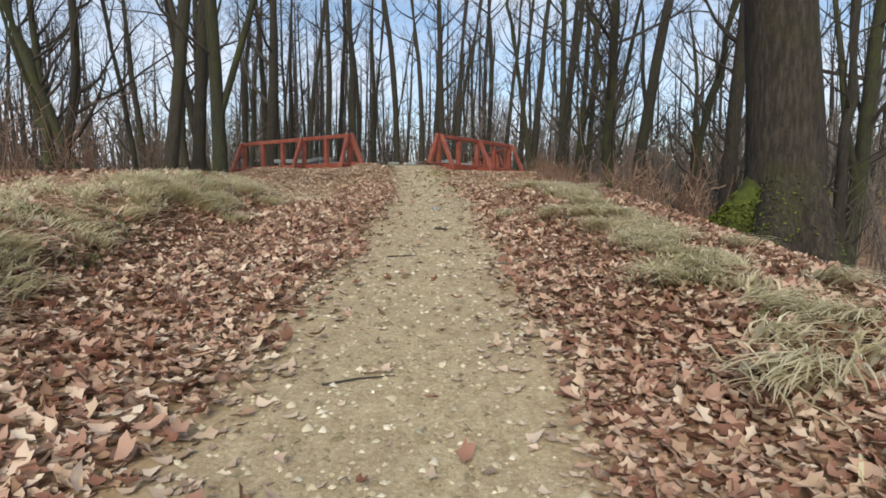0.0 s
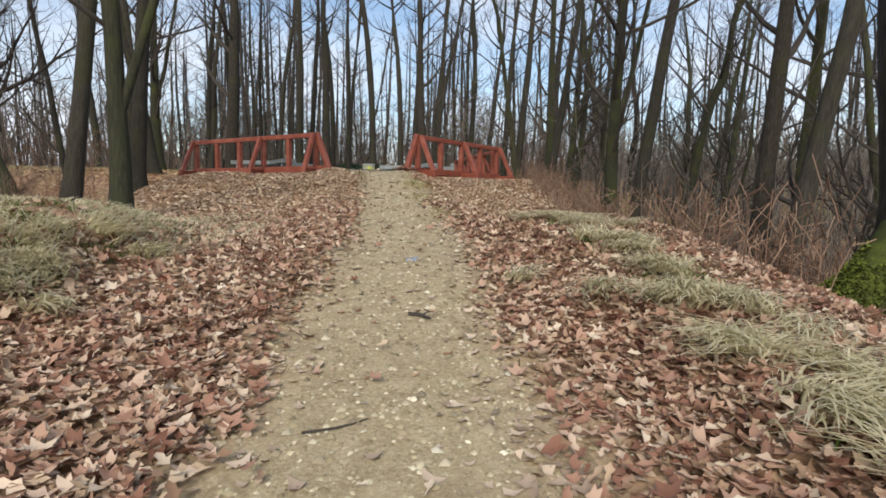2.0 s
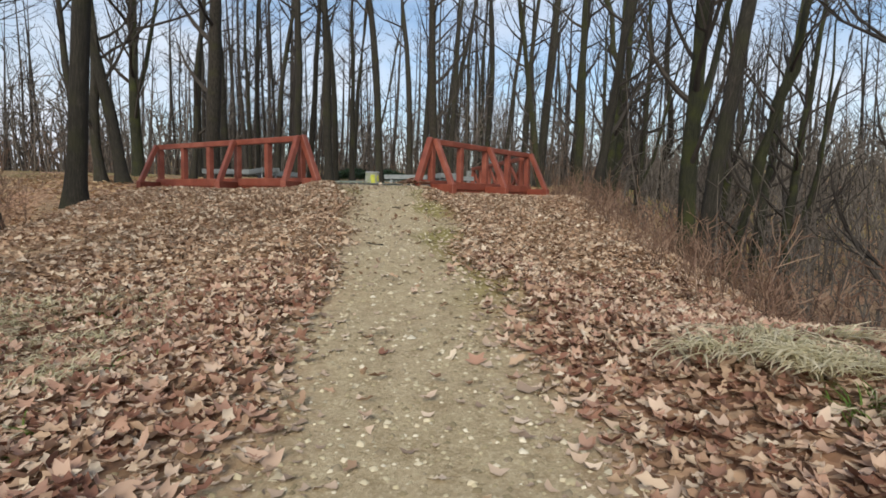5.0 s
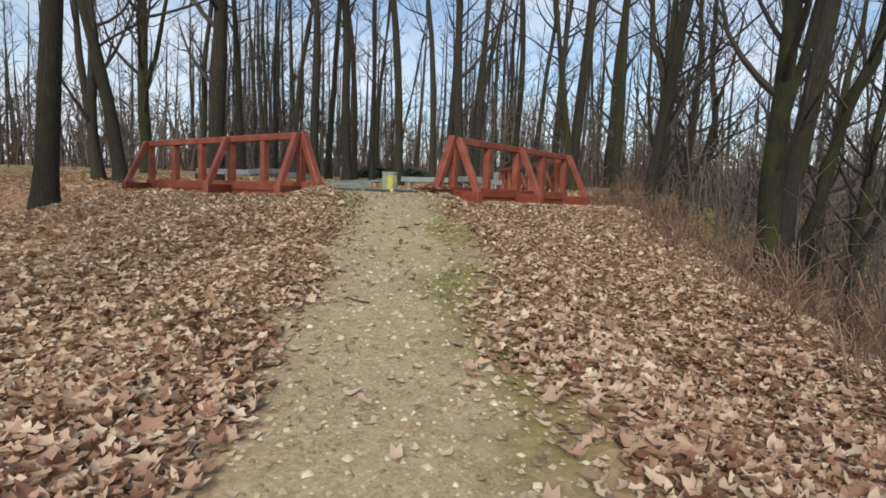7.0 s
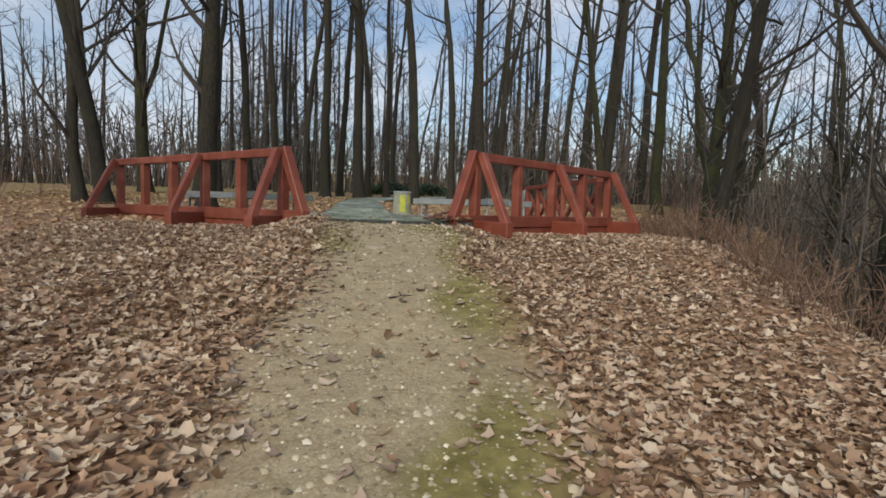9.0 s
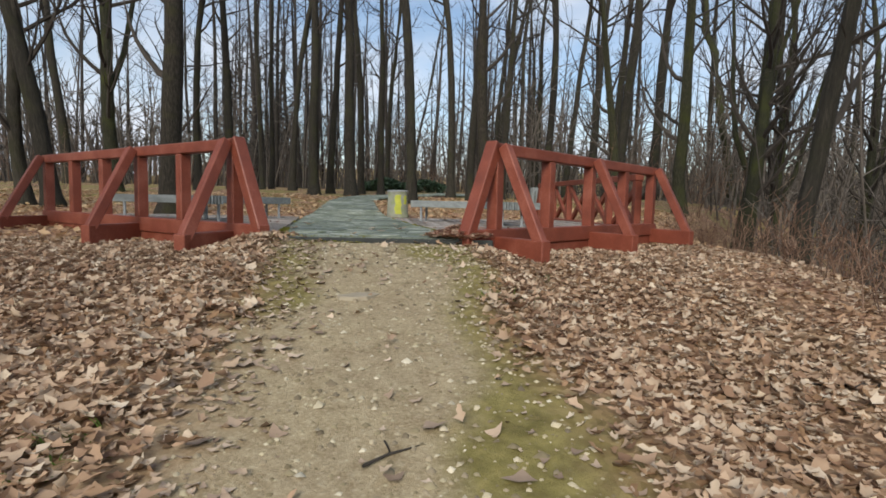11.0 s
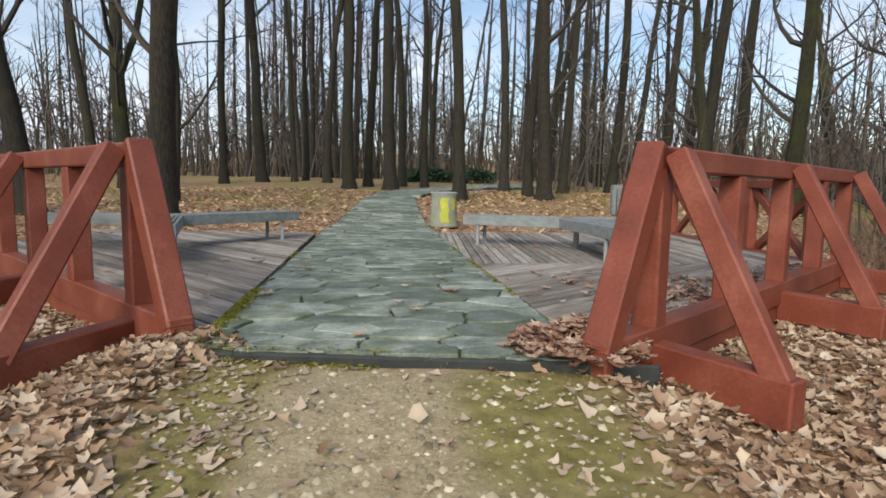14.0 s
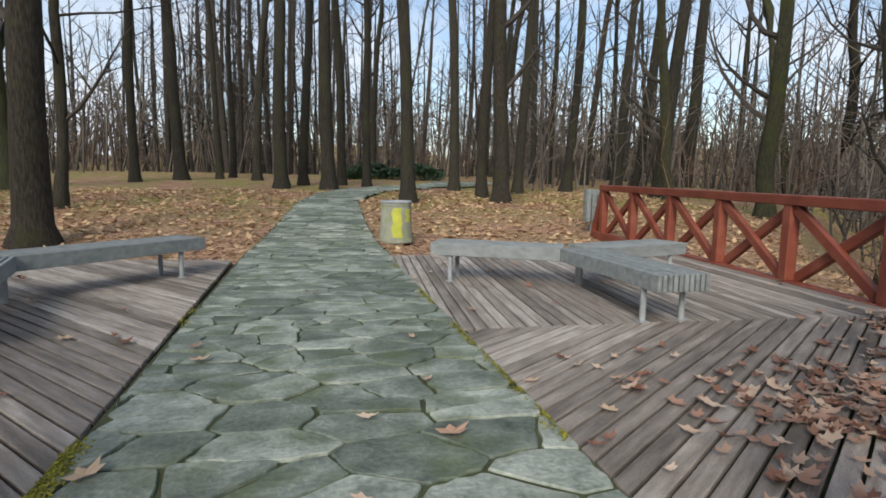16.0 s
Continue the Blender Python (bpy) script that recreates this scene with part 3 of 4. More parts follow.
def make_tree(label, seed, height, radius, low, limbs, spread, twigs=(4, 3), mat=None, crook=0.05, fork=False, rise=0.12, fork_at=6, fork_az=None):
    """A bare tree: a flared, slightly crooked trunk and a crown of limbs and twigs. Built out of sight, then copied."""
    rnd = random.Random(seed)
    root = new("tree")
    tagged(root, label, "tree", "trees of the wood")
    tv, tf = [], []
    pts, p, d = [], Vector((0, 0, -0.5)), Vector((0, 0, 1))
    n = 18
    for i in range(n + 1):
        pts.append(p.copy())
        d = (d + Vector((rnd.uniform(-crook, crook), rnd.uniform(-crook, crook), 0.12))).normalized()
        h = 0.5 if i < 4 else (height - 1.5) / (n - 4)
        p = p + d * h
    zs = [max(0.0, q.z) / height for q in pts]
    radii = [radius * (0.16 + 0.84 * (1 - f) ** 0.85) * (1 + 0.55 * math.exp(-max(0, f * height) / 0.35)) for f in zs]
    tube(tv, tf, pts, radii, 12)
    for v in tv:
        w = noise.noise(Vector((v.x * 4, v.y * 4, v.z * 1.1)) + Vector((seed * 7.1, 0, 0)))
        c = Vector((v.x, v.y, 0)) * 0.16 * w
        v += c
    bv, bf = [], []
    for k in range(limbs):
        f = low + (0.97 - low) * (k + rnd.random()) / limbs
        j = min(range(n), key=lambda q: abs(zs[q] - f))
        q = pts[j].lerp(pts[j + 1], rnd.random())
        az = rnd.uniform(0, 2 * math.pi)
        tilt = rnd.uniform(0.25, 0.9)
        ln = spread * rnd.uniform(0.55, 1.0) * (1.15 - 0.6 * (f - low) / max(0.05, 1 - low))
        grow(rnd, bv, bf, q, Vector((math.cos(az), math.sin(az), tilt)), ln, radii[j] * rnd.uniform(0.28, 0.5), 0, 2, (5, 3, 3), twigs, rise)
    if fork:
        j = fork_at
        az = rnd.uniform(0, 6.28) if fork_az is None else fork_az
        out = 0.5 if fork_az is None else 0.75
        grow(rnd, tv, tf, pts[j], Vector((math.cos(az) * out, math.sin(az) * out, 0.9)), height * 0.7, radii[j] * 0.55, 0, 0, (10, 4, 3), twigs, 0.26)
    mesh_part("trunk", [tuple(v) for v in tv], tf, mat or BARK, root, smooth=True)
    mesh_part("crown", [tuple(v) for v in bv], bf, TWIG, root, "bare winter branches")
    return root


KINDS = [
    # tall grove trees, spreading edge trees, thin young trees, a low-forked tree
    make_tree("tall straight bare tree with dark grey bark", 11, 24, 0.30, 0.28, 12, 4.2),
    make_tree("tall slim bare tree with dark bark", 12, 25, 0.24, 0.30, 12, 3.8),
    make_tree("slender tall bare tree in the grove", 13, 22, 0.20, 0.24, 13, 3.6),
    make_tree("thick old bare tree with furrowed bark and flared foot", 14, 23, 0.40, 0.20, 14, 6.0, (6, 4), mat=BARK_OLD),
    make_tree("spreading bare tree with greenish mossy bark", 15, 17, 0.22, 0.09, 20, 5.5, (6, 5), crook=0.1, mat=BARK_MOSS, rise=0.2),
    make_tree("crooked bare tree with low dark branches", 16, 15, 0.16, 0.08, 20, 4.8, (6, 5), crook=0.12, rise=0.22),
    make_tree("thin young bare tree among the brush", 17, 13, 0.10, 0.14, 15, 3.0, (5, 4), crook=0.08),
    make_tree("large forked bare tree with mossy bark", 18, 18, 0.28, 0.1, 20, 6.5, (6, 5), crook=0.08, fork=True, mat=BARK_MOSS, rise=0.2),
    make_tree("low-forked bare tree with greenish bark by the bank", 19, 17, 0.17, 0.16, 14, 4.5, (5, 4), crook=0.05, fork=True, mat=BARK_MOSS, rise=0.2, fork_at=4, fork_az=0.1),
]
RAD = (0.30, 0.24, 0.20, 0.40, 0.22, 0.16, 0.10, 0.28, 0.17)
used = set()


def plant(kind, x, y, diameter, lean_x=0.0, lean_y=0.0, spin=None, tall=None):
    s = diameter / 2 / RAD[kind]
    z = float(terrain(x, y)) - 0.05
    sz = tall if tall else min(1.25, max(0.8, s))
    m = Matrix.Translation((x, y, z)) @ Euler((radians(-lean_y), radians(lean_x), 0)).to_matrix().to_4x4() @ Matrix.Rotation(random.uniform(0, 6.28) if spin is None else spin, 4, "Z") @ Matrix.Diagonal((s, s, sz, 1))
    src = KINDS[kind]
    if kind not in used:
        used.add(kind)
        src.matrix_basis = m
        return src
    # a copy keeps its source's own size out of the pose
    made = copy_thing(src, Matrix.Identity(4))
    made.matrix_basis = m
    return made


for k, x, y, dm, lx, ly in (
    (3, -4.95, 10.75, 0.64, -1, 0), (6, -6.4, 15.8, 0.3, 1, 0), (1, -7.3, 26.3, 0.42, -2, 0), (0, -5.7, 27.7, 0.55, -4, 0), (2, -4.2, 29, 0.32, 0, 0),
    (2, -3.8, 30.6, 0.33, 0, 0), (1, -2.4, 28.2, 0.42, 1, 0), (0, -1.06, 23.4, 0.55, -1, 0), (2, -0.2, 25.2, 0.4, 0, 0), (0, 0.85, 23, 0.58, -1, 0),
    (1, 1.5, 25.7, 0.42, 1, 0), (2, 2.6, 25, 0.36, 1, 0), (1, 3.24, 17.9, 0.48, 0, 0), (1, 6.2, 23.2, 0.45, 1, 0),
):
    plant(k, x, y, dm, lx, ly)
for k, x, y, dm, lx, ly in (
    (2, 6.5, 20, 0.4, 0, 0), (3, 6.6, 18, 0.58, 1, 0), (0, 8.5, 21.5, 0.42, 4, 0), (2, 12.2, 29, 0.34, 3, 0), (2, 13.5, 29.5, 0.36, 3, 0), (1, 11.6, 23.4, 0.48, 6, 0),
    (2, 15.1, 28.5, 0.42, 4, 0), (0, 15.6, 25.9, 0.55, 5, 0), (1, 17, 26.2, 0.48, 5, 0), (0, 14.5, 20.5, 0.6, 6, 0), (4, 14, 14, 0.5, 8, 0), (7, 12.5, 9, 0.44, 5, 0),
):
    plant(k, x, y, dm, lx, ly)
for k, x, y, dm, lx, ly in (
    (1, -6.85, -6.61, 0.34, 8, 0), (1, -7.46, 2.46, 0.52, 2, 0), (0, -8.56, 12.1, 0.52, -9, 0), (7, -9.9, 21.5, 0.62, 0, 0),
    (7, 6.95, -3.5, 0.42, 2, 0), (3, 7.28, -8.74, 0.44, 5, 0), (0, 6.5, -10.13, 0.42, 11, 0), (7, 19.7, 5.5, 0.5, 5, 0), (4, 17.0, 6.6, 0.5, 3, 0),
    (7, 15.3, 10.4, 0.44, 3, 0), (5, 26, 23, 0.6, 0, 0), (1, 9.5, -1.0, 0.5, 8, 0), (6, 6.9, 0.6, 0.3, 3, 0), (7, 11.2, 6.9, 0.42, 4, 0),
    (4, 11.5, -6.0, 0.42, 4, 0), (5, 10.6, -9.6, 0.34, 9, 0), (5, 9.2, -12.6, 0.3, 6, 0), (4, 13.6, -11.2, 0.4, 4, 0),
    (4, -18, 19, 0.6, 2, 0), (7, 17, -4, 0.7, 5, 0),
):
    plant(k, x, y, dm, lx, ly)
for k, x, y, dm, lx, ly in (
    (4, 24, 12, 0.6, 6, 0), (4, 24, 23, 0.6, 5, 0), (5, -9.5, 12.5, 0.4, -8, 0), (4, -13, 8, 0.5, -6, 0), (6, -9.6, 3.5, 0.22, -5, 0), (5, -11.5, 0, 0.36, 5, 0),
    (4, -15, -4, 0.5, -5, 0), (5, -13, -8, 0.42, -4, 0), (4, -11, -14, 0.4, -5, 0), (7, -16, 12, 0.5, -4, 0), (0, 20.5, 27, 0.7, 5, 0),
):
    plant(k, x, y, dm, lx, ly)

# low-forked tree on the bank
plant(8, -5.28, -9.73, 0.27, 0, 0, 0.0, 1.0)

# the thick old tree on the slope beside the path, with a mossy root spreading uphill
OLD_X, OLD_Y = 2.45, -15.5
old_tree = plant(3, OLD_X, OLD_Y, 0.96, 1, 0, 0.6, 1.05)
tagged(old_tree, "very thick old tree with furrowed bark and mossy roots", "tree", "trees of the wood")


def root_point(a, t, side):
    """A point on a spreading root: a its bearing, t from the trunk outwards, side across it from -1 to 1."""
    out = 0.3 + 1.0 * t
    wide = 0.34 * (1 - t) ** 0.7 + 0.05
    w = side * math.pi / 2
    x = OLD_X + math.cos(a) * out - math.sin(a) * wide * math.sin(w)
    y = OLD_Y + math.sin(a) * out + math.cos(a) * wide * math.sin(w)
    base = float(ground(OLD_X + math.cos(a) * out, OLD_Y + math.sin(a) * out))
    top = (base + 0.02) * t + (float(ground(OLD_X, OLD_Y)) + 1.85) * (1 - t) ** 1.5 + (base + 0.02) * ((1 - t) - (1 - t) ** 1.5)
    return Vector((x, y, base - 0.15 + (top - base + 0.15) * (1 - t * 0.25) * math.cos(w)))


ROOTS = (2.85, 3.7, 4.6, 1.7)
for a in ROOTS:
    vs, fs = [], []
    for i in range(9):
        for k in range(9):
            p = root_point(a, i / 8, k / 4 - 1)
            vs.append(p + Vector((1, 1, 0)) * 0.03 * noise.noise(p * 5))
    fs = [(i * 9 + k, i * 9 + k + 1, i * 9 + k + 10, i * 9 + k + 9) for i in range(8) for k in range(8)]
    m_inv = old_tree.matrix_basis.inverted()
    mesh_part("root", [tuple(m_inv @ v) for v in vs], fs, MOSS_ROOT if a < 3 and a > 2 else BARK_OLD, old_tree, "moss-covered spreading root" if a < 3 and a > 2 else "", True)


def clear(x, y, taken, gap):
    """Whether a tree may stand here: off the path, the decks, the axis of the view and the other trees."""
    d = x - float(np.interp(y, XC_Y, XC_X))
    if y < 3 and -5.5 < d < (3.2 if y < -12 else 6.5):
        return False
    if 0 <= y < 22 and -8 < x < 9.5:
        return False
    if 20 <= y < 32 and -9 < x < 18:
        return False
    return all((x - a) ** 2 + (y - b) ** 2 > gap * gap for a, b in taken)


rnd = random.Random(21)
taken = []
while len(taken) < 76:
    x, y = rnd.uniform(-42, 48), rnd.uniform(-20, 62)
    if not clear(x, y, taken, 2.1):
        continue
    taken.append((x, y))
    grove = y > 24
    kind = rnd.choice((0, 1, 2, 2, 1)) if grove else rnd.choice((4, 5, 5, 6, 7, 2, 4))
    dm = {0: 0.5, 1: 0.42, 2: 0.34, 4: 0.4, 5: 0.3, 6: 0.2, 7: 0.48}[kind] * rnd.uniform(0.8, 1.2)
    tip = rnd.uniform(-4, 6), rnd.uniform(-4, 4)
    # the wood is thinner down the slope
    if x > 9 and y < 48 and len(taken) % 5 < 3 or x < -9 and len(taken) % 2 == 0:
        continue
    plant(kind, x, y, dm, *tip)


def stuff_mesh(name, verts, tris, mat, label, category):
    """One object of many small pieces from arrays of corners and triangles or quads."""
    me = bpy.data.meshes.new(name)
    me.vertices.add(len(verts))
    me.vertices.foreach_set("co", np.ascontiguousarray(verts, np.float32).ravel())
    k = tris.shape[1]
    me.loops.add(tris.size)
    me.loops.foreach_set("vertex_index", np.ascontiguousarray(tris, np.int32).ravel())
    me.polygons.add(len(tris))
    me.polygons.foreach_set("loop_start", np.arange(0, tris.size, k, dtype=np.int32))
    me.update()
    me.validate()
    me.materials.append(mat)
    return tagged(new(name, me), label, category, kind="stuff")


def rotations(rs, n, tilt):
    """n turns about the upright, then tips by up to tilt radians."""
    a, t, p = rs.uniform(0, 2 * np.pi, n), np.abs(rs.normal(0, tilt, n)), rs.uniform(0, 2 * np.pi, n)
    ca, sa = np.cos(a), np.sin(a)
    rz = np.zeros((n, 3, 3))
    rz[:, 0, 0], rz[:, 0, 1], rz[:, 1, 0], rz[:, 1, 1], rz[:, 2, 2] = ca, -sa, sa, ca, 1
    ux, uy, c, s = np.cos(p), np.sin(p), np.cos(t), np.sin(t)
    k = np.zeros((n, 3, 3))
    k[:, 0, 0], k[:, 0, 1], k[:, 0, 2] = c + ux * ux * (1 - c), ux * uy * (1 - c), uy * s
    k[:, 1, 0], k[:, 1, 1], k[:, 1, 2] = ux * uy * (1 - c), c + uy * uy * (1 - c), -ux * s
    k[:, 2, 0], k[:, 2, 1], k[:, 2, 2] = -uy * s, ux * s, c
    return k @ rz


def scatter(rs, template, faces, x, y, z, size, tilt):
    n = len(x)
    r = rotations(rs, n, tilt)
    v = np.einsum("nij,kj->nki", r, template) * size[:, None, None]
    v += np.stack([x, y, z], 1)[:, None, :]
    f = faces[None] + (np.arange(n) * len(template))[:, None, None]
    return v.reshape(-1, 3), f.reshape(-1, faces.shape[1])


def leaf_template(lobes, depth, curl, ragged=0.12):
    """A curled, ragged lobed leaf as a fan about its middle; 1 long."""
    r_ = random.Random(lobes * 100 + int(depth * 50))
    pts = [(0, 0, 0.0)]
    n = lobes * 2
    for i in range(n):
        w = 2 * math.pi * (i + r_.uniform(-0.25, 0.25)) / n + 0.2
        r = (0.5 if i % 2 == 0 else 0.5 * depth) * r_.uniform(1 - ragged, 1 + ragged)
        x, y = math.cos(w) * r * 1.2, math.sin(w) * r * 0.8
        pts.append((x, y, curl * (x * x * 1.2 + abs(y) * 0.9 + r_.uniform(-0.12, 0.12))))
    return np.array(pts), np.array([(0, 1 + i, 1 + (i + 1) % n) for i in range(n)])


def oak_template(curl, twist):
    """A long wavy-edged leaf, folded along its rib; 1 long."""
    side = ((-0.26, 0.16), (-0.02, 0.12), (0.2, 0.28), (0.31, 0.13))
    ring = [(-0.5, 0.0)] + [(a, -b) for a, b in side] + [(0.5, 0.02)] + [(a, b * 0.9) for a, b in side[::-1]]
    pts = [(0, 0, 0.0)] + [(x, y, curl * (abs(y) * 1.3 + x * x * 0.8) + twist * x * y * 2) for x, y in ring]
    n = len(ring)
    return np.array(pts), np.array([(0, 1 + i, 1 + (i + 1) % n) for i in range(n)])


LEAF = material("dry_leaf", [(0.05, (0.0879, 0.0392, 0.0231)), (0.25, (0.227, 0.109, 0.0724)), (0.5, (0.394, 0.245, 0.175)), (0.72, (0.48, 0.345, 0.256)), (0.95, (0.647, 0.536, 0.416))], 0.8, rough=0.7, bump=0, fine=14, island=0.7, thin=0.2)
LEAF_TAN = material("tan_leaf", [(0.05, (0.103, 0.0544, 0.033)), (0.25, (0.257, 0.158, 0.0988)), (0.5, (0.425, 0.305, 0.209)), (0.72, (0.509, 0.408, 0.302)), (0.95, (0.667, 0.588, 0.468))], 0.8, rough=0.7, bump=0, fine=14, island=0.7, thin=0.2)
LEAF_DRY = material("straw_leaf", [(0.05, (0.103, 0.0544, 0.0274)), (0.25, (0.257, 0.158, 0.0856)), (0.5, (0.444, 0.302, 0.2)), (0.72, (0.529, 0.402, 0.286)), (0.95, (0.667, 0.578, 0.427))], 0.8, rough=0.7, bump=0, fine=14, island=0.7, thin=0.2)
LEAF_GREY = material("trodden_leaf", [(0.05, (0.17, 0.12, 0.085)), (0.5, (0.37, 0.28, 0.205)), (0.95, (0.58, 0.47, 0.36))], 1.5, rough=0.7, bump=0, island=0.7)
LEAF_GOLD = material("golden_leaf", [(0.0, (0.222, 0.121, 0.0678)), (0.4, (0.465, 0.301, 0.175)), (0.75, (0.588, 0.434, 0.256)), (1.0, (0.715, 0.593, 0.385))], 1.1, rough=0.7, bump=0, fine=14, island=0.7, thin=0.2)
CHIP = material("gravel_chip", [(0.05, (0.16, 0.125, 0.07)), (0.5, (0.34, 0.29, 0.175)), (0.8, (0.52, 0.46, 0.32)), (0.97, (0.8, 0.75, 0.62))], 3, rough=0.85, bump=0, island=0.75)
PEBBLE = material("pebble", [(0.05, (0.12, 0.095, 0.06)), (0.45, (0.32, 0.265, 0.175)), (0.8, (0.5, 0.44, 0.31)), (0.97, (0.76, 0.7, 0.56))], 3, rough=0.8, bump=0, island=0.8)
STRAW = material("dry_grass", [(0.1, (0.36, 0.33, 0.18)), (0.3, (0.58, 0.53, 0.34)), (0.7, (0.72, 0.66, 0.47)), (0.95, (0.83, 0.78, 0.63))], 1.5, rough=0.8, bump=0, island=0.6, thin=0.45)
GREEN = material("green_grass", [(0.0, (0.05, 0.1, 0.015)), (1.0, (0.16, 0.24, 0.05))], 3, rough=0.7, bump=0, island=0.6, thin=0.4)
STEM = material("brush_stem", [(0.05, (0.06, 0.038, 0.028)), (0.5, (0.15, 0.09, 0.062)), (0.95, (0.3, 0.21, 0.15))], 2, rough=0.9, bump=0, island=0.7)

rs = np.random.RandomState(31)


def on_deck(x, y):
    d1 = (x - 1.16) * -0.6 + (y + 0.46) * 0.8
    d2 = (x + 1.16) * 0.758 + (y - 0.1) * 0.652
    return (y < 8.0) & (x < 5.7 + (y - 3) * 0.1) & (x > -5.7) & (y > front(x)) & (d1 > 0.15) & (d2 > 0.15)


def litter(n, x0, x1, y0, y1, keep):
    x, y = rs.uniform(x0, x1, n), rs.uniform(y0, y1, n)
    k = rs.uniform(0, 1, n) < keep(x, y)
    return x[k], y[k]


def leaf_keep(x, y):
    d = x - np.interp(y, XC_Y, XC_X)
    straw = (1 - step(-12.5, -9.5, y)) * (step(-2.5, -3.0, d) * (1 - step(-4.2, -4.8, d)) * 0.75 + step(1.8, 2.1, d) * (1 - step(2.5, 2.9, d)) * 0.25)
    thin = 1 - 0.2 * step(0.55, 0.7, 0.5 + 0.4 * fbm(x, y, 1.3, 12))
    return (1 - 0.99 * np.clip(gravel_mask(x, y) * 1.5 - 0.22, 0, 1)) * (1 - straw) * ~on_deck(x, y) * thin * (1 - 0.65 * step(2.6, 4.2, np.abs(d)) * (y < 2))


for name, n, box, shape, mat_, lo, hi, tip, lab in (
    ("fallen_leaves", 40000, (-7.6, 2.4, -22.5, -9), leaf_template(5, 0.78, 0.55, 0.24), LEAF, 0.045, 0.105, 0.55, "thick litter of brown and tan fallen leaves"),
    ("fallen_leaves", 58000, (-7.6, 2.4, -22.5, -9), oak_template(0.5, 0.5), LEAF_TAN, 0.05, 0.125, 0.6, "thick litter of curled brown leaves on the bank"),
    ("fallen_leaves", 15000, (-6.4, -0.9, -21.6, -15), oak_template(0.4, -0.4), LEAF, 0.05, 0.12, 0.45, "thick litter of reddish-brown leaves beside the path"),
    ("fallen_leaves", 46000, (-6.5, 6.6, -10, 2.5), leaf_template(5, 0.76, 0.55, 0.24), LEAF_TAN, 0.045, 0.105, 0.55, "thick litter of tan fallen leaves round the path"),
    ("fallen_leaves", 60000, (-6.5, 6.6, -10, 2.5), oak_template(0.45, -0.5), LEAF_DRY, 0.05, 0.12, 0.55, "thick litter of curled tan leaves round the path"),
    ("fallen_leaves", 15000, (-14, 14, 2, 22), leaf_template(4, 0.66, 0.4), LEAF_GOLD, 0.09, 0.19, 0.4, "golden fallen leaves among the trees behind the deck"),
):
    x, y = litter(n, *box, leaf_keep)
    if box[3] > 20:
        k = ~((np.abs(x - centre(y)) < half_width(y) + rs.uniform(-0.25, 0.3, len(x))) & (y > 0)) & ~on_deck(x, y)
        x, y = x[k], y[k]
    z = terrain(x, y) + rs.uniform(0.0, 0.05, len(x))
    v, f = scatter(rs, *shape, x, y, z, rs.uniform(lo, hi, len(x)), tip)
    stuff_mesh(name, v, f, mat_, lab, "leaf litter")

# leaves blown on to the deck and heaped at the railing's foot
hx = np.concatenate([rs.normal(1.1, 0.2, 520), rs.uniform(1.2, 5.6, 260), rs.normal(2.7, 0.5, 220), rs.uniform(-5.5, 6, 110), rs.uniform(-1.2, 1.2, 5)])
hy = np.concatenate([rs.normal(-0.27, 0.22, 520), np.zeros(260), rs.normal(1.35, 0.45, 220), rs.uniform(1, 8, 110), rs.uniform(0.2, 7, 5)])
hy[520:780] = -0.4 + (hx[520:780] - 1.16) * 0.75 + np.abs(rs.normal(0.2, 0.35, 260))
heap = np.exp(-(((hx - 1.1) / 0.28) ** 2 + ((hy + 0.28) / 0.3) ** 2))
ok = (on_deck(hx, hy) & (np.abs(hx) > 1.14)) | (heap > 0.1)
ok[-5:] = True
hx, hy, heap = hx[ok], hy[ok], heap[ok]
v, f = scatter(rs, *leaf_template(6, 0.64, 0.5, 0.22), hx, hy, 0.012 + rs.uniform(0, 1, len(hx)) * (0.01 + 0.13 * heap), rs.uniform(0.07, 0.12, len(hx)), 0.2)
stuff_mesh("blown_leaves", v, f, LEAF, "pale brown leaves blown across the deck and heaped by the railing", "leaf litter")

# gravel of the path
x, y = litter(90000, -6, 2.2, -23, 0, lambda a, b: np.clip(gravel_mask(a, b) + 0.03, 0, 1) * (1 - 0.5 * step(-12, -6, b)))
oct_v = np.array([(0.5, 0, 0), (0, 0.4, 0), (-0.5, 0.05, 0), (0.05, -0.42, 0), (0.05, 0, 0.28)])
oct_f = np.array([(0, 1, 4), (1, 2, 4), (2, 3, 4), (3, 0, 4)])
v, f = scatter(rs, oct_v, oct_f, x, y, terrain(x, y) + 0.001, rs.gamma(3, 0.006, len(x)) + 0.006, 0.2)
stuff_mesh("path_gravel", v, f, CHIP, "loose pale gravel chips on the earthen path", "gravel")
x, y = litter(26000, -6, 2.2, -23, 0, lambda a, b: np.clip(gravel_mask(a, b), 0, 1) * (0.45 + 0.55 * step(0.1, 0.6, fbm(a, b, 1.8, 33))))
v, f = scatter(rs, oct_v * (1, 1, 1.3), oct_f, x, y, terrain(x, y), rs.gamma(4, 0.006, len(x)) + 0.014, 0.25)
stuff_mesh("path_gravel", v, f, PEBBLE, "larger grey and cream pebbles bedded in the path", "gravel")
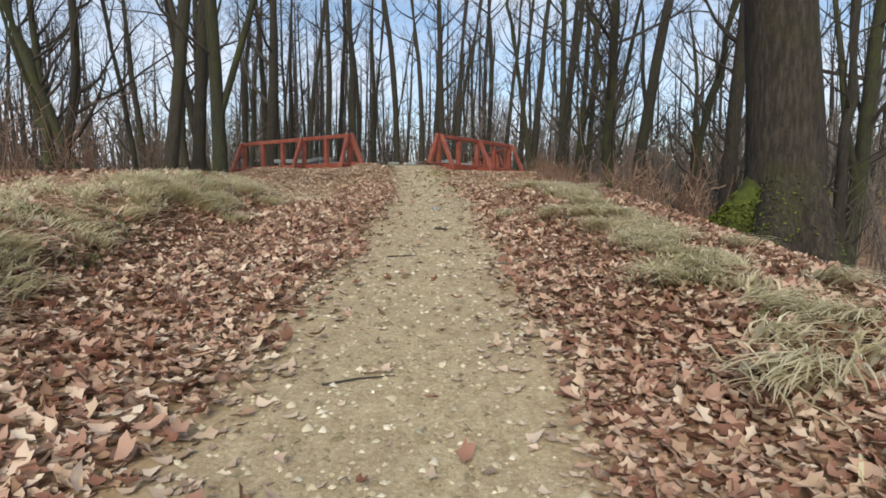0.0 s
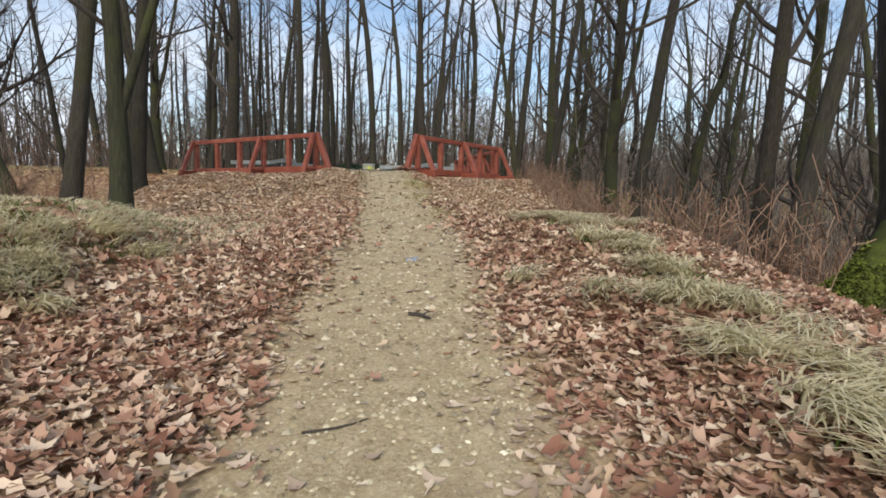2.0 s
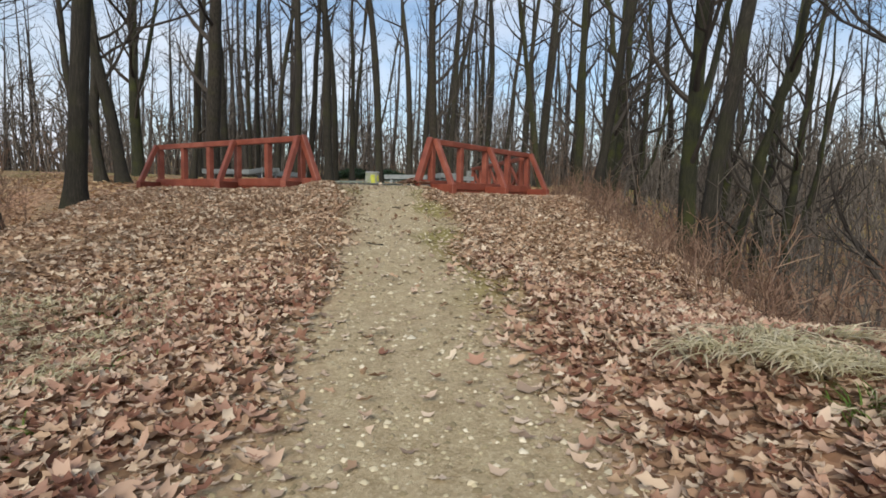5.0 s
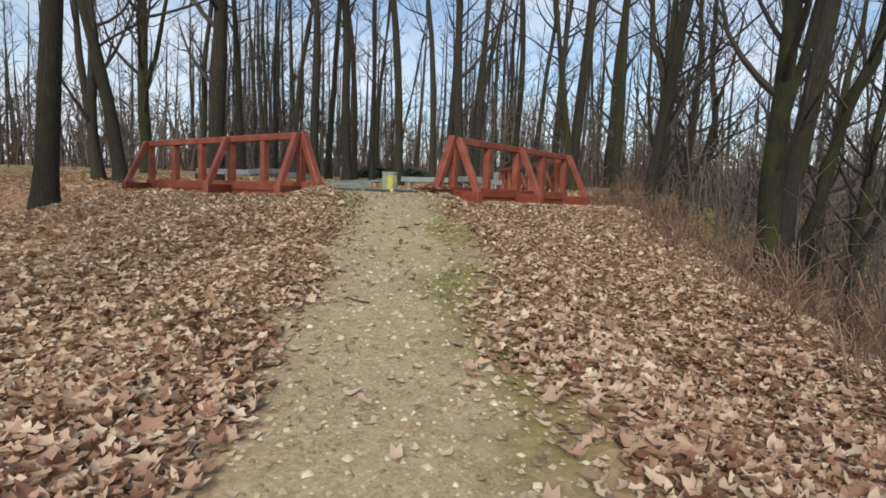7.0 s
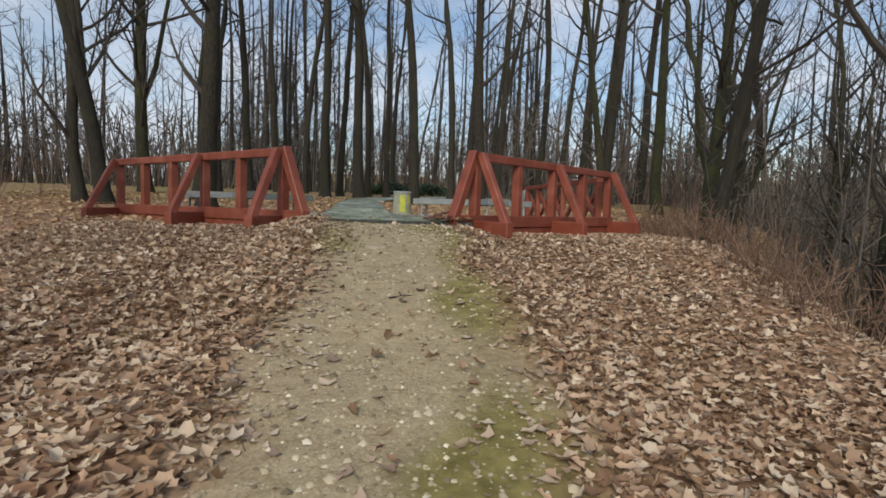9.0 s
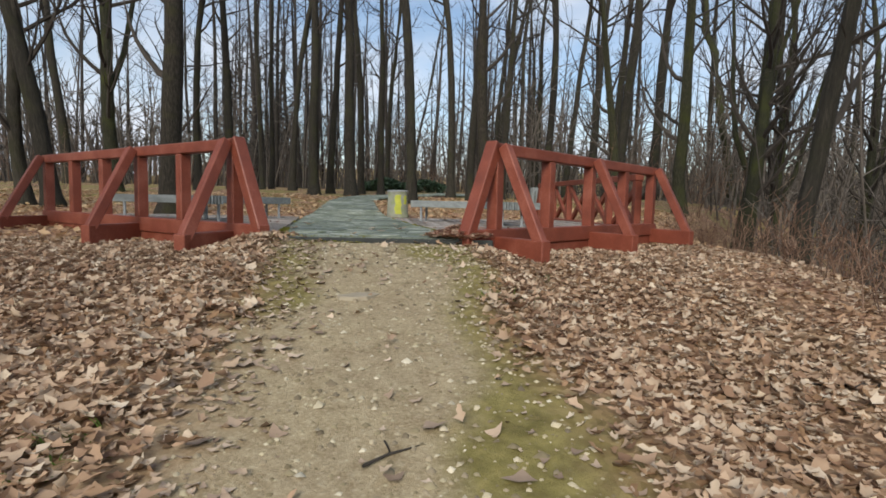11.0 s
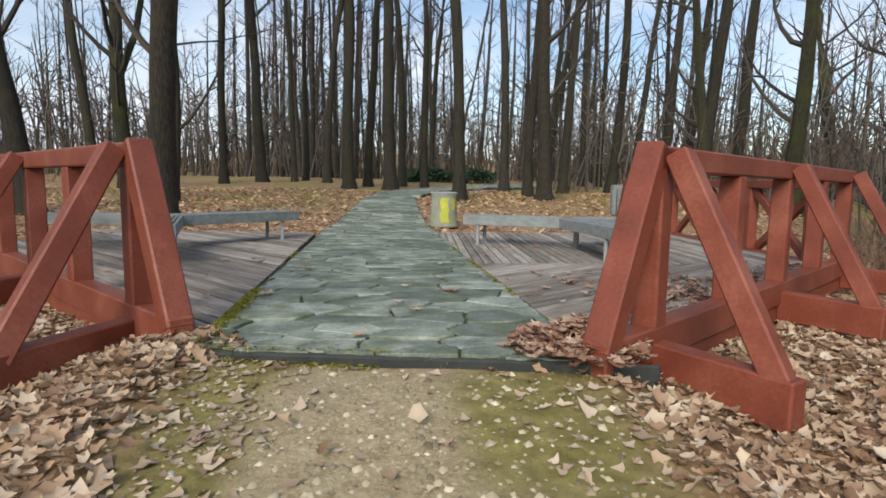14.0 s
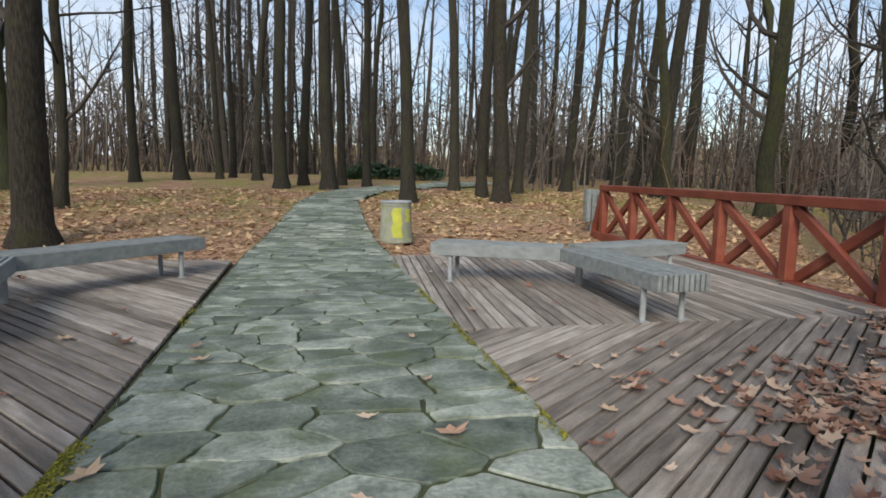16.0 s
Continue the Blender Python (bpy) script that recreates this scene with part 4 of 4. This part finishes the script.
# litter fragments on the path
x, y = litter(60000, -6, 2.2, -23, 0, lambda a, b: np.clip(gravel_mask(a, b) * 3, 0, 1) * (0.08 + 0.92 * step(0.25, 0.85, np.abs(a - np.interp(b, XC_Y, XC_X)))) * (1 - 0.75 * step(-10, -7, b) * (a > np.interp(b, XC_Y, XC_X) + 0.3)))
v, f = scatter(rs, *leaf_template(3, 0.6, 0.3), x, y, terrain(x, y) + 0.008, rs.gamma(3, 0.013, len(x)) + 0.01, 0.3)
stuff_mesh("leaf_fragments", v, f, LEAF_GREY, "crumbled leaf fragments trodden into the path", "leaf litter")


def blades(x, y, length, width, lie, mat_, name, label, category, flow=None):
    """Curved blades of grass, two segments and a tip each, that lie over at random."""
    n = len(x)
    a = rs.uniform(0, 2 * np.pi, n)
    dx, dy = np.cos(a) * lie + rs.normal(0, 0.2, n), np.sin(a) * lie + rs.normal(0, 0.2, n)
    if flow is not None:
        dx, dy = dx * 0.5 + flow[0], dy * 0.5 + flow[1]
    px, py = -np.sin(a) * width, np.cos(a) * width
    z0 = terrain(x, y) - 0.01
    rows = []
    for t, w in ((0, 1.0), (0.45, 0.8), (0.8, 0.5), (1.0, 0.05)):
        cx, cy = x + dx * length * t ** 1.4, y + dy * length * t ** 1.4
        cz = z0 + length * (t * 0.75 - 0.42 * t * t * (0.4 + lie))
        cz = np.maximum(cz, terrain(cx, cy) + 0.005) if lie > 0.5 else cz
        rows += [np.stack([cx - px * w, cy - py * w, cz], 1), np.stack([cx + px * w, cy + py * w, cz], 1)]
    v = np.stack(rows, 1).reshape(-1, 3)
    q = np.array([(0, 1, 3, 2), (2, 3, 5, 4), (4, 5, 7, 6)])
    f = (q[None] + (np.arange(n) * 8)[:, None, None]).reshape(-1, 4)
    stuff_mesh(name, v, f, mat_, label, category)


def tufts(cx, cy, per, spread):
    k = len(cx)
    x = np.repeat(cx, per) + rs.normal(0, spread, k * per)
    y = np.repeat(cy, per) + rs.normal(0, spread, k * per)
    return x, y


# straw-coloured grass on the bank and along the edge of the slope
def fall(k, per, ax, ay, loose):
    """The way in which each tuft's blades fall: mostly along (ax, ay)."""
    return np.repeat(ax + rs.normal(0, loose, k), per), np.repeat(ay + rs.normal(0, loose, k), per)


n = 130
cy = rs.uniform(-23, -13.6, n)
cx = rs.uniform(-4.4, -2.8, n) + np.interp(cy, XC_Y, XC_X)
x, y = tufts(cx, cy, 60, 0.1)
blades(x, y, rs.uniform(0.18, 0.4, len(x)), 0.008, 0.8, STRAW, "dry_grass", "drooping straw-coloured grass tufts on the bank", "grass", fall(n, 60, 0.25, -0.2, 0.4))
n = 80
cy = rs.uniform(-22.5, -13.2, n)
cx = rs.normal(-2.75, 0.25, n) + np.interp(cy, XC_Y, XC_X)
x, y = tufts(cx, cy, 75, 0.07)
blades(x, y, rs.uniform(0.26, 0.48, len(x)), 0.009, 0.75, STRAW, "dry_grass", "tall bleached grass clumps hanging over the bank", "grass", fall(n, 75, 0.5, -0.35, 0.3))
n = 110
cy = rs.uniform(-13.0, -9.5, n)
cx = rs.uniform(-5.3, -3.05, n) + 0.2 * (cy + 10)
x, y = tufts(cx, cy, 45, 0.12)
blades(x, y, rs.uniform(0.16, 0.36, len(x)), 0.007, 0.7, STRAW, "dry_grass", "short dry grass between the leaves on the bank", "grass", fall(n, 45, 0.2, -0.3, 0.3))
x, y = tufts(cx[::2] + 0.2, cy[::2] - 0.1, 40, 0.13)
blades(x, y, rs.uniform(0.1, 0.22, len(x)), 0.005, 0.6, GREEN, "green_grass", "low green grass between the leaves on the bank", "grass")
n = 74
cy = rs.uniform(-20.6, -12.0, n)
cx = rs.normal(2.1, 0.28, n) + np.interp(cy, XC_Y, XC_X)
x, y = tufts(cx, cy, 80, 0.08)
blades(x, y, rs.uniform(0.28, 0.55, len(x)), 0.009, 0.75, STRAW, "dry_grass", "pale flattened grass tufts at the edge of the slope", "grass", fall(n, 80, -0.35, -0.4, 0.35))
cx = np.array([-1.23, -1.14, -0.65, 0.41, -2.37, -1.61, -2.97, -2.49, 0.82, 1.65, 0.14, -3.29, -4.01, -3.6, -0.45])
cy = np.array([-18.34, -18.86, -19.05, -14.23, -5.49, -4.9, -9.28, -8.38, -3.03, -1.8, -11.2, -9.79, -9.9, -10.3, -14.6])
x, y = tufts(cx, cy, 70, 0.11)
blades(x, y, rs.uniform(0.07, 0.2, len(x)), 0.004, 0.6, GREEN, "green_grass", "small fresh green grass tufts among the leaves", "grass")
# green blades growing through the dry tufts
cy = np.concatenate([rs.uniform(-20, -13, 11), rs.uniform(-21, -11, 26)])
cx = np.concatenate([rs.normal(2.0, 0.25, 11), rs.uniform(-3.1, -2.4, 26)]) + np.interp(cy, XC_Y, XC_X)
x, y = tufts(cx, cy, 60, 0.08)
blades(x, y, rs.uniform(0.12, 0.32, len(x)), 0.005, 0.6, GREEN, "green_grass", "fresh green blades growing through the dry tufts", "grass")
# moss and short grass among the leaves
x, y = litter(16000, -6.6, -1.2, -22, -9, lambda a, b: step(0.62, 0.8, 0.5 + 0.4 * fbm(a, b, 1.7, 15)) * (1 - gravel_mask(a, b)) * step(-1.7, -2.4, a - np.interp(b, XC_Y, XC_X)))
blades(x, y, rs.uniform(0.05, 0.14, len(x)), 0.004, 0.6, GREEN, "green_grass", "patches of short green grass below the bank", "grass")


# ---- brush on the slopes ----
def brush(name, count, place, low, high, seed, label):
    r = random.Random(seed)
    vs, fs = [], []
    for _ in range(count):
        x, y = place(r)
        z = float(terrain(x, y)) - 0.03
        h = r.uniform(low, high)
        for _ in range(r.choice((1, 2, 3))):
            grow(r, vs, fs, Vector((x + r.uniform(-0.08, 0.08), y + r.uniform(-0.08, 0.08), z)), Vector((r.uniform(-0.35, 0.35), r.uniform(-0.35, 0.35), 1)), h * r.uniform(0.6, 1), 0.004 + 0.004 * h, 2, 3, (3, 3, 3, 3), (0, 0, 5, 0), 0.05)
    v = np.array([tuple(p) for p in vs])
    stuff_mesh(name, v, np.array(fs), STEM, label, "undergrowth")


def right_edge(r):
    y = r.uniform(-15.5, 6)
    e = float(np.interp(y, (-22, -15, -10, -4, 3, 10, 20), (2.8, 2.9, 3.1, 4.3, 7.0, 9.5, 22)))
    return float(np.interp(y, XC_Y, XC_X)) + e + abs(r.gauss(0, 1)) * 1.9 - 0.2, y


def left_edge(r):
    y = r.uniform(-20, 16)
    e = float(np.interp(y, (-22, -12, -6, 4, 10, 20), (3.6, 4.6, 7.5, 8.5, 12, 24)))
    return float(np.interp(y, XC_Y, XC_X)) - e - abs(r.gauss(0, 1)) * 3.0 - 0.5, y


def far_side(r):
    while True:
        x, y = r.uniform(-45, 50), r.uniform(-15, 60)
        if clear(x, y, (), 1) and (x < -9 or x > 11 or y > 34):
            return x, y


brush("undergrowth", 430, right_edge, 0.3, 1.1, 1, "reddish-brown leafless brush along the edge of the slope")
brush("undergrowth", 420, left_edge, 0.5, 1.7, 2, "brown leafless brush below the bank")
brush("undergrowth", 600, far_side, 1.5, 4.5, 3, "thin grey-brown saplings and brush between the trees")


# ---- far woods ----
def far_woods(seed, count, az0, az1, near, far):
    r = random.Random(seed)
    vs, fs = [], []
    for _ in range(count):
        az = r.uniform(az0, az1)
        dist = r.uniform(near, far)
        if az > 0.14 and r.random() < 0.5:
            continue
        x, y = math.sin(az) * dist + 1, math.cos(az) * dist
        z = float(ground(x, y))
        h, rad = r.uniform(15, 24), r.uniform(0.1, 0.24)
        top = Vector((x + r.uniform(-1.2, 1.2), y + r.uniform(-1.2, 1.2), z + h))
        base = Vector((x, y, z - 0.3))
        tube(vs, fs, [base, base.lerp(top, 0.5) + Vector((r.uniform(-0.3, 0.3), 0, 0)), top], [rad, rad * 0.7, 0.03], 5)
        for _ in range(20):
            f = r.uniform(0.12, 1)
            p = base.lerp(top, f)
            d = Vector((r.uniform(-1, 1), r.uniform(-1, 1), r.uniform(0.3, 1.1))).normalized()
            ln = r.uniform(1.5, 4.2) * (1.2 - 0.6 * f)
            q = p + d * ln * 0.5
            e = q + (d + Vector((r.uniform(-0.5, 0.5), r.uniform(-0.5, 0.5), 0.2))) * ln * 0.5
            tube(vs, fs, [p, q, e], [0.045, 0.03, 0.008], 3)
            for _ in range(5):
                w = q.lerp(e, r.random()) if r.random() < 0.7 else p.lerp(q, r.random())
                tube(vs, fs, [w, w + Vector((r.uniform(-1, 1), r.uniform(-1, 1), r.uniform(-0.2, 1))) * ln * 0.35], [0.014, 0.006], 3)
    stuff_mesh("far_woods", np.array([tuple(p) for p in vs]), np.array(fs), TWIG, "distant bare woodland closing the view", "woodland")


far_woods(41, 270, -1.5, 1.5, 48, 105)
far_woods(42, 55, -0.26, 0.42, 36, 62)


def thicket(name, count, place, seed, low, high, label):
    """Distant saplings and twigs, coarse enough for their distance."""
    r = random.Random(seed)
    vs, fs = [], []
    for _ in range(count):
        x, y = place(r)
        z = float(ground(x, y))
        h = r.uniform(low, high)
        base = Vector((x, y, z - 0.2))
        top = base + Vector((r.uniform(-0.25, 0.25) * h, r.uniform(-0.25, 0.25) * h, h))
        mid = base.lerp(top, 0.5) + Vector((r.uniform(-0.3, 0.3), r.uniform(-0.3, 0.3), 0))
        w = 0.0011 * math.hypot(x, y + 8) + 0.005
        tube(vs, fs, [base, mid, top], [w * 1.4, w, w * 0.3], 3)
        for _ in range(7):
            p = mid.lerp(top, r.random()) if r.random() < 0.6 else base.lerp(mid, r.uniform(0.2, 1))
            tube(vs, fs, [p, p + Vector((r.uniform(-1, 1), r.uniform(-1, 1), r.uniform(0.0, 1.2))) * h * 0.25], [w * 0.75, w * 0.25], 3)
    stuff_mesh(name, np.array([tuple(p) for p in vs]), np.array(fs), THICKET, label, "undergrowth")


def beyond(r):
    az, dist = r.uniform(-1.25, 1.35), r.uniform(34, 78)
    return math.sin(az) * dist, 2 + math.cos(az) * dist


def beyond_slope(r):
    az, dist = r.uniform(0.3, 1.5), r.uniform(28, 62)
    return math.sin(az) * dist, -4 + math.cos(az) * dist


def down_slope(r):
    while True:
        x, y = r.uniform(6, 34), r.uniform(-18, 24)
        if x - float(np.interp(y, (-22, -15, -10, -4, 3, 10, 24), (0.5, 1.0, 3.4, 5.2, 8, 11, 20))) > 1.5:
            return x, y


thicket("far_thicket", 1600, beyond, 51, 3.5, 9.0, "hazy grey-brown thicket at the far edge of the wood")
thicket("far_thicket", 560, beyond_slope, 53, 3.0, 8.0, "grey-brown thicket in the valley beyond the slope")
thicket("slope_thicket", 480, down_slope, 52, 2.0, 6.0, "tangled leafless saplings down the slope")

# ---- small things ----
def litter_bin(at):
    b = thing("litter_bin", at, "round grey concrete litter bin with worn yellow paint", "bin")
    bm = bmesh.new()
    prof = [(0.33, 0.0), (0.345, 0.03), (0.33, 0.1), (0.3, 0.72), (0.31, 0.76), (0.3, 0.8), (0.25, 0.8), (0.245, 0.3), (0.0, 0.3)]
    rings = []
    for r, z in prof:
        rings.append([bm.verts.new((max(r, 0.001) * math.cos(2 * math.pi * k / 24), max(r, 0.001) * math.sin(2 * math.pi * k / 24), z)) for k in range(24)])
    for a, c in zip(rings, rings[1:]):
        for k in range(24):
            bm.faces.new((a[k], a[(k + 1) % 24], c[(k + 1) % 24], c[k]))
    part("body", bm, CONCRETE, b)
    bm = bmesh.new()
    lip = []
    for r, z in ((0.315, 0.79), (0.325, 0.82), (0.3, 0.84), (0.24, 0.83), (0.235, 0.79)):
        lip.append([bm.verts.new((r * math.cos(2 * math.pi * k / 24), r * math.sin(2 * math.pi * k / 24), z)) for k in range(24)])
    for a, c in zip(lip, lip[1:]):
        for k in range(24):
            bm.faces.new((a[k], a[(k + 1) % 24], c[(k + 1) % 24], c[k]))
    part("rim", bm, STEEL, b, "grey metal rim")
    for a0, a1, z0, z1 in ((-112, -78, 0.12, 0.7), (-60, -38, 0.42, 0.68)):
        bm = bmesh.new()
        rows = []
        for i in range(7):
            z = z0 + (z1 - z0) * i / 6
            row = []
            for k in range(6):
                w = radians(a0 + (a1 - a0) * k / 5 + 4 * math.sin(i * 2.1 + a0) * (1 if k in (0, 5) else 0))
                r = 0.33 - 0.03 * (z - 0.1) / 0.62 + 0.004
                row.append(bm.verts.new((r * math.cos(w), r * math.sin(w), z)))
            rows.append(row)
        for a, c in zip(rows, rows[1:]):
            for k in range(5):
                bm.faces.new((a[k], a[k + 1], c[k + 1], c[k]))
        part("paint_patch", bm, YELLOW, b, "worn yellow-green paint")


litter_bin((1.66, 10.25, float(terrain(1.66, 10.25)) + 0.01))


def slatted_bin(at):
    b = thing("slatted_bin", at, "grey weathered slatted wooden bin on a post", "bin")
    for k in range(10):
        w = 2 * math.pi * k / 10
        x, y = 0.2 * math.cos(w), 0.2 * math.sin(w)
        part("slat", timber((x, y, 0.28), (x, y, 1.05), 0.105, 0.03, (-math.sin(w), math.cos(w), 0), 0.005), BENCH, b)
    bm = bmesh.new()
    bmesh.ops.create_cone(bm, segments=12, radius1=0.17, radius2=0.17, depth=0.6, cap_ends=True)
    bmesh.ops.translate(bm, vec=(0, 0, 0.62), verts=bm.verts)
    part("liner", bm, JOINT, b, "dark metal liner")
    part("post", timber((0, 0, -0.02), (0, 0, 0.35), 0.08, 0.08, (1, 0, 0)), STEEL, b)


slatted_bin((6.65, 11.5, float(terrain(6.65, 11.5)) + 0.02))

# evergreen hedge at the end of the stone path
HEDGE = material("evergreen_leaf", [(0.0, (0.012, 0.03, 0.016)), (1.0, (0.05, 0.09, 0.05))], 2, rough=0.6, bump=0, island=0.6)
hx = rs.uniform(2.0, 7.5, 5000)
hy = 31 + rs.normal(0, 0.5, 5000)
hz = terrain(hx, hy) + rs.uniform(0, 1, 5000) ** 0.7 * (0.75 + 0.15 * np.sin(hx * 2.3))
v, f = scatter(rs, *leaf_template(3, 0.6, 0.2), hx, hy, hz, rs.uniform(0.12, 0.22, 5000), 0.9)
stuff_mesh("hedge", v, f, HEDGE, "low dark evergreen hedge at the end of the path", "hedge")

# bits lying on the path
PAPER = material("blue_scrap", [(0.0, (0.18, 0.22, 0.27)), (1.0, (0.32, 0.36, 0.42))], 20, rough=0.7, bump=0.2)
SLATE = material("flat_stone", [(0.0, (0.24, 0.21, 0.15)), (1.0, (0.42, 0.37, 0.28))], 9, rough=0.9, bump=0.5)


def flake(name, x, y, size, squash, turn, mat_, label, category, thick=0.02, seed=1):
    r = random.Random(seed)
    bm = bmesh.new()
    n = 9
    top, low = [], []
    for k in range(n):
        w = 2 * math.pi * k / n
        q = size * r.uniform(0.75, 1.1)
        top.append(bm.verts.new((q * math.cos(w) * 0.94, q * squash * math.sin(w) * 0.94, thick * r.uniform(0.8, 1.2))))
        low.append(bm.verts.new((q * math.cos(w), q * squash * math.sin(w), -0.03)))
    bm.faces.new(top)
    for k in range(n):
        bm.faces.new((low[k], low[(k + 1) % n], top[(k + 1) % n], top[k]))
    ob = part(name, bm, mat_, None, label)
    ob.matrix_basis = pose(x, y, float(terrain(x, y)) + 0.004, 0, 0, turn)
    tagged(ob, "", category)


flake("paper_scrap", -1.93, -13.77, 0.075, 0.6, 20, PAPER, "crumpled blue-grey scrap lying on the path", "litter", 0.02, 3)
flake("flat_stone", -0.3, -2.98, 0.17, 0.66, 12, SLATE, "flat grey stone bedded in the path", "stone", 0.012, 5)


def stick(x, y, length, turn, radius, bend, label):
    r = random.Random(int(abs(x * 100 + y * 10)))
    vs, fs = [], []
    pts = [Vector((length * (t - 0.5), bend * math.sin(t * 3.1) + r.uniform(-0.01, 0.01), radius)) for t in (0, 0.25, 0.5, 0.75, 1)]
    tube(vs, fs, pts, [radius, radius * 0.95, radius * 0.9, radius * 0.7, radius * 0.4], 6)
    grow(r, vs, fs, pts[2], Vector((0.6, 0.8, 0.05)), length * 0.3, radius * 0.5, 3, 0, (6, 5, 4, 4), (0,), 0)
    ob = mesh_part("fallen_twig", [tuple(v) for v in vs], fs, TWIG, None, label, True)
    ob.matrix_basis = pose(x, y, float(terrain(x, y)) + 0.004, 0, 0, turn)
    tagged(ob, "", "twig", "fallen twigs")


stick(-2.25, -15.3, 0.2, -60, 0.016, 0.02, "short dark fallen stick on the path")
stick(-3.63, -19.15, 0.34, 8, 0.006, 0.03, "thin curved fallen twig on the path")
stick(-2.95, -16.6, 0.3, 15, 0.006, -0.02, "thin fallen twig on the path")
stick(-1.2, -8.2, 0.3, 120, 0.007, 0.03, "thin fallen twig on the path")
stick(-0.3, -5.1, 0.28, 30, 0.007, 0.02, "thin fallen twig on the path")
stick(-0.7, 4.0, 0.42, 25, 0.007, 0.02, "thin fallen twig on the flagstones")
stick(2.9, -4.2, 0.9, 170, 0.016, 0.05, "fallen branch lying on the leaves")

# moss on the roots and the foot of the thick tree
mossy = []
for a, count in zip(ROOTS, (5200, 1100, 500, 300)):
    for _ in range(count):
        t, side = rnd.random() ** 0.8, rnd.uniform(-0.85, 0.85)
        p = root_point(a, t, side)
        if noise.noise(p * 2.3) > -0.25 - 0.4 * t:
            mossy.append(p + Vector((rnd.gauss(0, 0.015), rnd.gauss(0, 0.015), rnd.uniform(0.0, 0.03))))
mossy = np.array([tuple(p) for p in mossy])
v, f = scatter(rs, *leaf_template(3, 0.6, 0.3), mossy[:, 0], mossy[:, 1], mossy[:, 2], rs.uniform(0.02, 0.05, len(mossy)), 0.9)
stuff_mesh("moss", v, f, material("moss", [(0.1, (0.04, 0.055, 0.007)), (0.9, (0.12, 0.145, 0.02))], 3, rough=0.9, bump=0, island=0.6), "bright green moss on the roots of a thick tree", "moss")

# moss along the sides of the flagstones and before their edge
n = 9000
my = np.concatenate([0.0 + rs.gamma(1.6, 0.8, 5000), rs.uniform(0.0, 7, 2000), rs.normal(-0.1, 0.05, 2000)])
mx = np.concatenate([-1.16 + np.abs(rs.normal(0, 0.045, 5000)), 1.15 - np.abs(rs.normal(0, 0.025, 2000)), rs.uniform(-1.2, 1.1, 2000)])
my[7000:] = front(mx[7000:]) + rs.normal(-0.04, 0.04, 2000)
ok = rs.uniform(0, 1, n) < step(-0.15, 0.3, fbm(mx, my, 2.6, 23))
mx, my = mx[ok], my[ok]
mz = np.where(my > front(mx), rs.uniform(-0.004, 0.012, len(mx)), terrain(mx, my) + rs.uniform(0, 0.015, len(mx)))
v, f = scatter(rs, *leaf_template(3, 0.6, 0.3), mx, my, mz, rs.uniform(0.012, 0.03, len(mx)), 0.6)
stuff_mesh("moss", v, f, material("edge_moss", [(0.1, (0.1, 0.1, 0.014)), (0.9, (0.25, 0.24, 0.035))], 3, rough=0.9, bump=0, island=0.6), "yellow-green moss along the edges of the flagstones", "moss")

# single broad leaves on the stones and boards
for k, (x, y, size, turn) in enumerate(((0.59, 1.5, 0.15, 20), (-0.99, 1.42, 0.15, 70), (1.5, 1.6, 0.1, 140), (1.25, 2.1, 0.09, 10), (-1.85, 3.6, 0.12, 200), (-0.2, 0.05, 0.12, 60), (0.22, 0.75, 0.1, 200), (-0.8, 2.9, 0.12, 30), (0.7, 3.2, 0.09, 100))):
    lv, lf = leaf_template(6, 0.66, 0.35, 0.2)
    ob = mesh_part("fallen_leaf", [tuple(p * size) for p in lv], [tuple(int(i) for i in q) for q in lf], LEAF if k == 0 else LEAF_TAN, None, "single dry curled leaf lying on the walkway")
    ob.matrix_basis = pose(x, y, 0.014, 0, 0, turn)
    tagged(ob, "", "leaf", "single leaves on the walkway")
